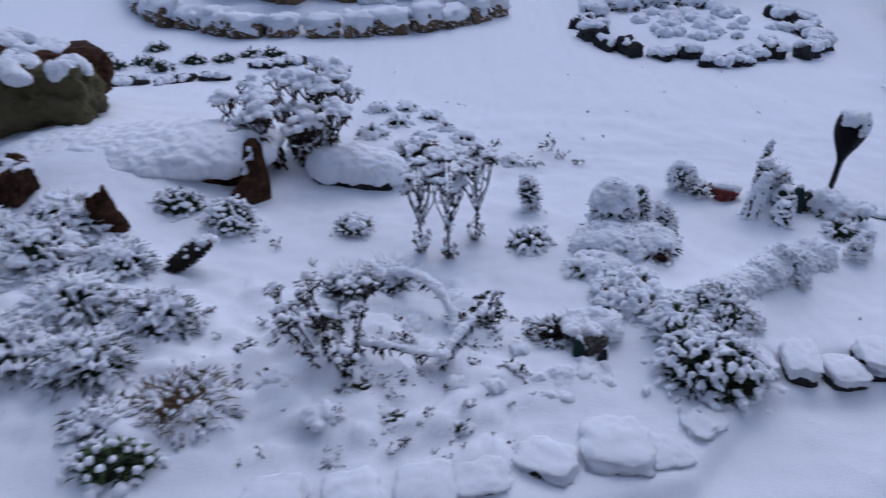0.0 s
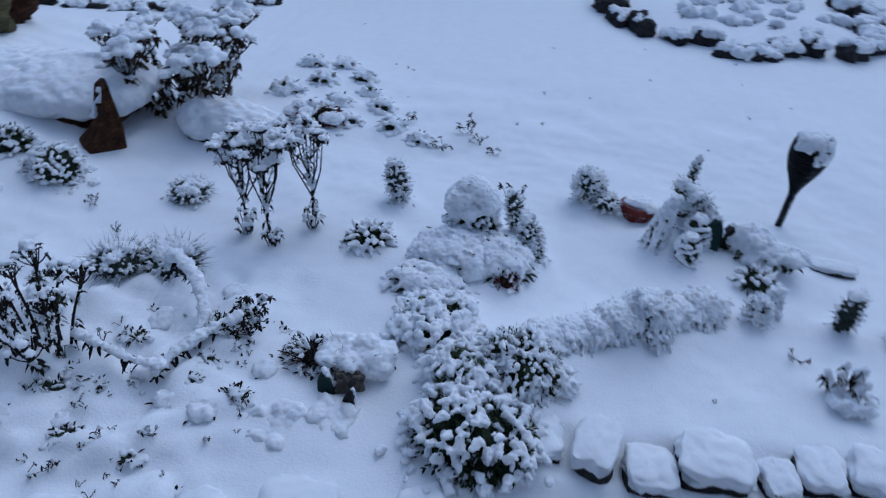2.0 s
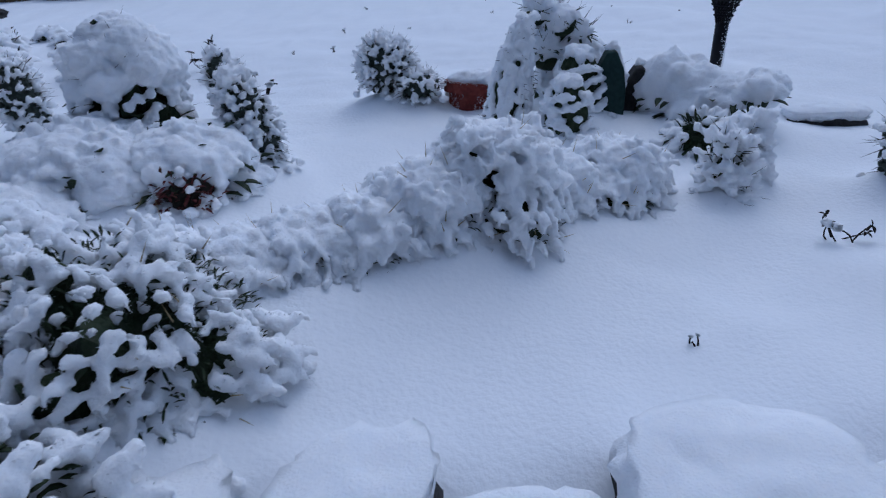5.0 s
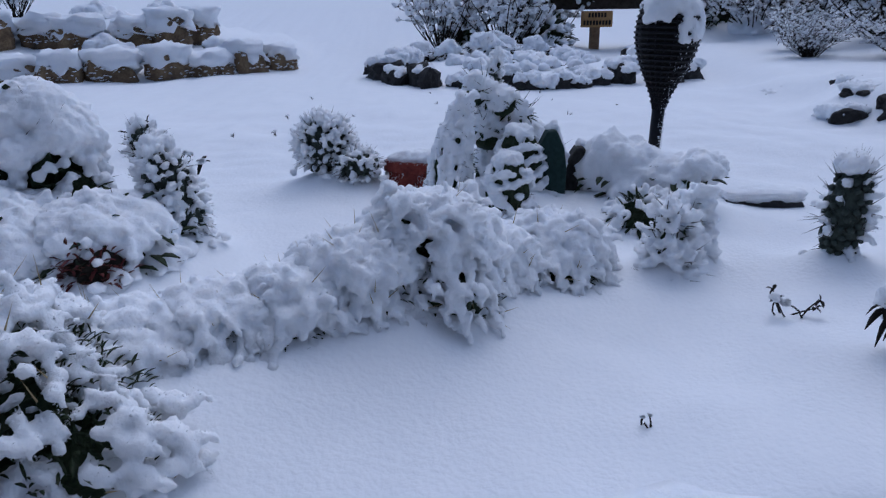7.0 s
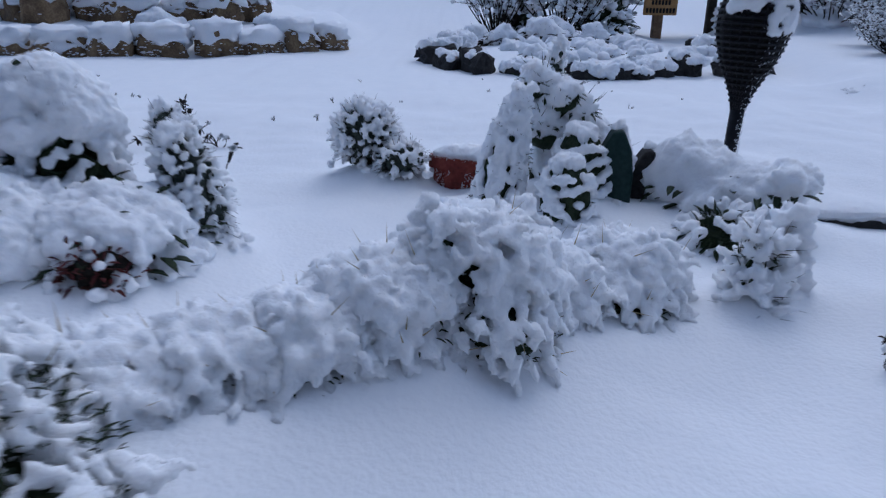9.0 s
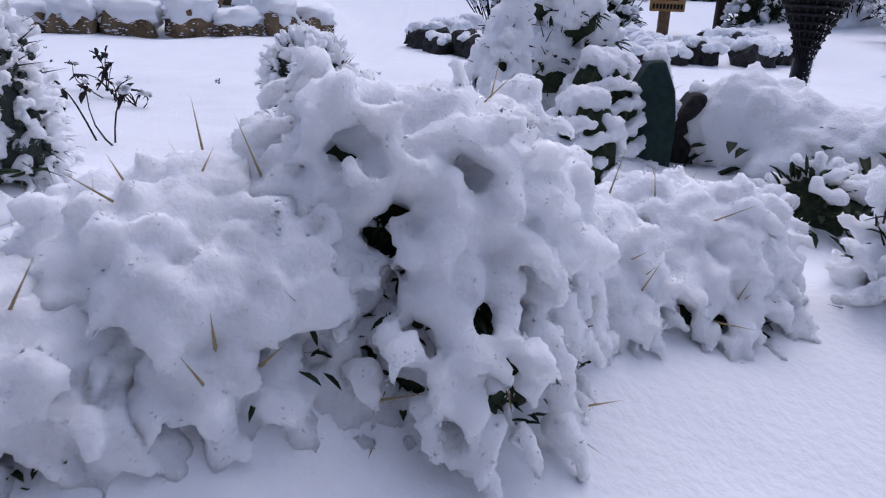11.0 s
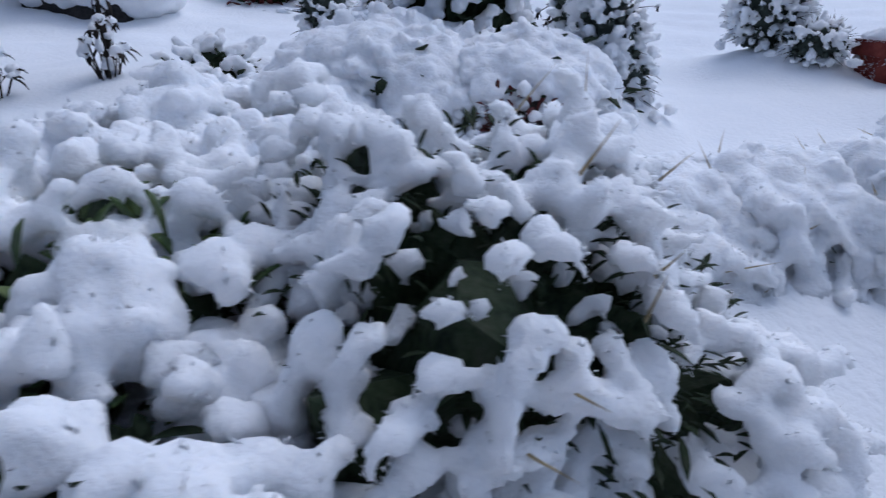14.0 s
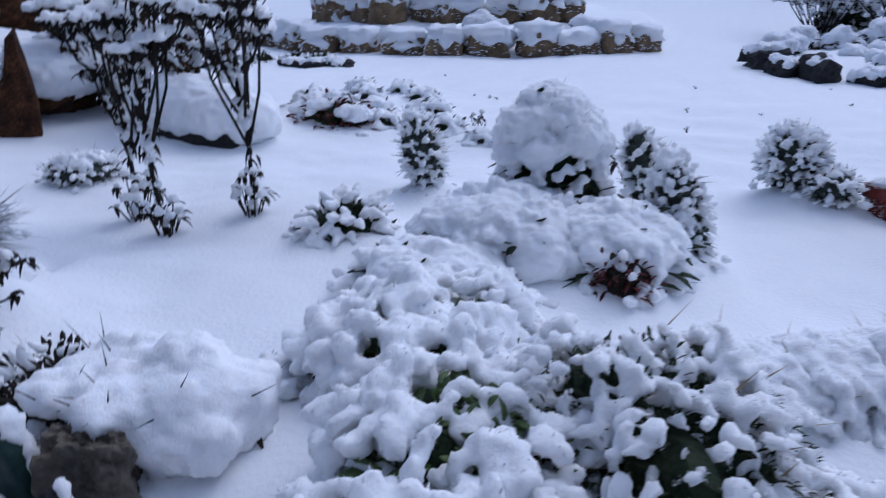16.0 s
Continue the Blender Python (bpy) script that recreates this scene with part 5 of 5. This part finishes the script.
# ---- shrubs and trees at the back ----
def bush(at, r, h, stems, label, name="bare_bush", snow=0.045):
    base = thing(name, at, label, "bush")
    dark, white = Shape(), Shape()
    for k in range(stems):
        a, q = rnd.uniform(0, 6.28), rnd.uniform(0.2, 1)
        tip = Vector((math.cos(a) * r * q, math.sin(a) * r * q, h * rnd.uniform(0.55, 1.0)))
        path = stem_path((tip.x * 0.2, tip.y * 0.2, 0), tip, 0.15)
        dark.tube(path, 0.008, 0.003, 4)
        for i in (2, 3, 4, 5):
            for _ in range(2):
                end = path[i] + Vector((rnd.uniform(-1, 1), rnd.uniform(-1, 1), rnd.uniform(-0.1, 0.8))) * r * 0.3
                dark.tube([path[i], path[i].lerp(end, 0.5) + direction(-1) * 0.01, end], 0.004, 0.002, 3)
                for _ in range(2):
                    dark.leaf(path[i].lerp(end, rnd.random()), direction(-1), rnd.uniform(0.03, 0.06), 0.02)
                for _ in range(3):
                    white.ball(path[i].lerp(end, rnd.uniform(0.2, 1.1)) + direction(-1) * 0.012, snow * rnd.uniform(0.2, 0.85), (rnd.uniform(0.8, 1.3), rnd.uniform(0.8, 1.3), rnd.uniform(0.6, 1.1)), 1)
    stuff(dark.build("twig", STEM, base))
    stuff(white.build("snow_load", SNOW, base))
    return base


for x, y, r, h in ((3.05, 9.1, .3, .38), (4.55, 9.2, .32, .42), (5.05, 9.4, .36, .5), (5.5, 9.0, .3, .36), (2.25, 9.6, .25, .35)):
    heap(on(x, y), (r, r, h), "evergreen_bush", "dark evergreen bush with snow lying on its sprays", "bush", (0.022, 0.045), 120, 0.055, leaf=(0.10, 0.03), leaves=420, leaf_mat=FOLIAGE, side_cover=0.45, top_cover=0.85, drip=2, voxel=0.014, group="evergreens at the back", skirt=8)
for x, y, r, h in ((7.4, 10.6, .8, 1.2), (8.6, 11.0, .9, 1.5), (9.8, 11.0, .9, 1.5), (11.0, 10.6, .9, 1.5), (12.2, 10.2, .9, 1.4)):
    heap(on(x, y), (r, r * 0.7, h), "tall_hedge", "tall dark hedge shrub sprinkled with snow at the garden's end", "hedge", (0.03, 0.06), 130, 0.10, leaf=(0.16, 0.04), leaves=900, leaf_mat=STEM, core_mat=STEM, side_cover=0.35, top_cover=0.7, drip=3, voxel=0.03, group="hedge at the end", skirt=6, core=0.8)
drift(on(5.0, 8.7), [(0, 0, 0.15, 0.24, 1.0), (0.05, 0, 0.0, 0.28, 0.8)], "snow_capped_bush", "round bush wholly under a ball of snow", "bush", voxel=0.02)
first = bush((5.6, 7.4, ground(5.6, 7.4)), 0.8, 0.62, 60, "twiggy bush netted with snow", snow=0.036)
second = bush((2.6, 8.9, ground(2.6, 8.9)), 0.6, 0.8, 30, "bare upright bush netted with snow")
for x, y, s, a in ((4.4, 6.6, 0.4, 15), (4.9, 6.3, 0.5, 160), (5.4, 6.1, 0.55, 260), (4.7, 7.2, 0.5, 50), (6.4, 6.8, 1.1, 40), (6.6, 8.2, 1.2, 100), (7.4, 7.5, 1.3, 200), (5.0, 8.6, 0.8, 300), (5.9, 9.3, 1.0, 20), (7.6, 9.6, 1.4, 77), (8.6, 8.4, 1.5, 130), (8.2, 6.6, 1.4, 250), (9.0, 10.8, 2.0, 30), (10.8, 10.2, 2.2, 80)):
    c = copy_thing(first, pose(x, y, ground(x, y), 0, 0, a))
    c.scale = (s, s, s * 0.9)
for x, y, s, a in ((2.0, 9.3, 0.9, 40), (3.2, 9.6, 0.9, 130), (-2.2, 9.3, 0.6, 10)):
    c = copy_thing(second, pose(x, y, ground(x, y), 0, 0, a))
    c.scale = (s, s, s)


def timber(name, size, at, mat, parent, turn=(0, 0, 0), bevel=0.006):
    bm = bmesh.new()
    bmesh.ops.create_cube(bm, size=1.0)
    bmesh.ops.scale(bm, vec=size, verts=bm.verts)
    bmesh.ops.bevel(bm, geom=bm.edges[:], offset=bevel, segments=2, affect="EDGES")
    mesh = bpy.data.meshes.new(name)
    bm.to_mesh(mesh)
    bm.free()
    mesh.materials.append(mat)
    ob = new(name, mesh)
    ob.parent = parent
    ob.location = at
    ob.rotation_euler = [radians(a) for a in turn]
    return ob


# ---- bird table with a name board ----
table = thing("bird_table", on(3.62, 9.3), "small wooden bird table with a snowy roof and name board", "bird table")
timber("post", (0.09, 0.09, 0.42), (0, 0, 0.16), WOOD, table)
board = timber("name_board", (0.33, 0.03, 0.16), (0, -0.06, 0.30), SIGN_WOOD, table)
for k, (z, count) in enumerate(((0.04, 6), (-0.035, 9))):
    for i in range(count):
        timber("letter_bar", (0.022, 0.008, 0.045), ((i - (count - 1) / 2) * 0.033, -0.017, z), BLACK, board, bevel=0.002)
timber("rail", (1.05, 0.05, 0.11), (0.05, 0, 0.45), DARK_WOOD, table)
timber("roof", (1.5, 0.6, 0.04), (-0.1, 0.1, 0.55), DARK_WOOD, table)
for x in (-0.72, 0.6):
    timber("leg", (0.08, 0.08, 0.62), (x, 0.2, 0.24), DARK_WOOD, table)
white = Shape()
for k in range(40):
    white.ball((rnd.uniform(-0.85, 0.65), rnd.uniform(-0.15, 0.35), 0.575), 0.10, (1, 1, 0.35))
fused(white.build("snow_cover", SNOW, table), 0.02)

chair = thing("folding_stool", on(2.15, 12.0), "dark folding stool with a red seat, dusted with snow", "stool")
for a, b in (((-0.45, 0, -0.02), (0.3, 0.05, 0.7)), ((0.45, 0, -0.02), (-0.3, 0.05, 0.7)), ((0.3, 0.4, -0.02), (0.0, 0.1, 0.7))):
    Shape().tube([a, b], 0.02, 0.02, 6).build("leg", DARK_WOOD, chair)
timber("seat", (0.7, 0.4, 0.08), (0, 0.1, 0.62), RED_CLOTH, chair)

for x, y in ((5.9, 12.5), (7.9, 13.5)):
    p = thing("fence_post", on(x, y), "dark wooden fence post with a tuft of snow", "post", "fence posts")
    timber("shaft", (0.12, 0.12, 1.3), (0, 0, 0.5), DARK_WOOD, p)
pole = thing("garden_pole", on(5.1, 12.0), "thin bare wooden pole standing in snow", "pole")
Shape().tube([(0, 0, -0.1), (0.02, 0, 0.7), (0.05, 0, 1.5)], 0.03, 0.025, 8).build("shaft", WOOD, pole)

# ---- unseen wall, added behind the path to block sky light from the foreground ----
shade_wall = thing("house_wall", (0.5, -1.6, 0), "plain unseen wall added behind the path to shade the foreground", "wall", kind="structure")
timber("wall_face", (18, 0.4, 8), (0, 0, 3.4), WALL_BLUE, shade_wall)

# ---- far end of the garden ----
wall = thing("house_wall", (9, 26, 0), "pale grey rendered wall at the far end", "wall", kind="structure")
timber("wall_face", (14, 0.4, 5), (0, 0, 2), WALL_GREY, wall)
FAR = random.Random(3)


def conifer(at, h, name="far_conifer"):
    base = thing(name, at, "dark far conifer with snow on its boughs", "tree", "far trees")
    Shape().tube([(0, 0, -0.2), (0, 0, h * 0.5), (0, 0, h)], h * 0.02, h * 0.004, 6).build("trunk", STEM, base)
    dark, white = Shape(), Shape()
    for k in range(90):
        q = rnd.uniform(0.03, 1)
        a = rnd.uniform(0, 6.28)
        reach = h * 0.26 * (1 - q) + 0.08
        d = Vector((math.cos(a), math.sin(a), -0.25))
        p = Vector((0, 0, h * q))
        for i in range(5):
            at_bough = p + d * reach * (0.3 + 0.17 * i)
            dark.leaf(at_bough, d + direction(-1) * 0.6, h * 0.07, h * 0.03)
            if rnd.random() < 0.4:
                white.ball(at_bough + Vector((0, 0, 0.03)), h * rnd.uniform(0.006, 0.015), (1.4, 1.4, 0.6), 1)
    stuff(dark.build("crown", FOLIAGE, base))
    stuff(white.build("snow_load", SNOW, base))
    return base


tree = conifer((-9, 24, ground(-9, 24)), 6)
for k in range(11):
    x, y = FAR.uniform(-30, 34), FAR.uniform(22, 40)
    c = copy_thing(tree, pose(x, y, ground(x, y), 0, 0, FAR.uniform(0, 360)))
    c.scale = [FAR.uniform(0.7, 1.5)] * 3

# ---- the ground, banked up round the plants ----
build_ground()
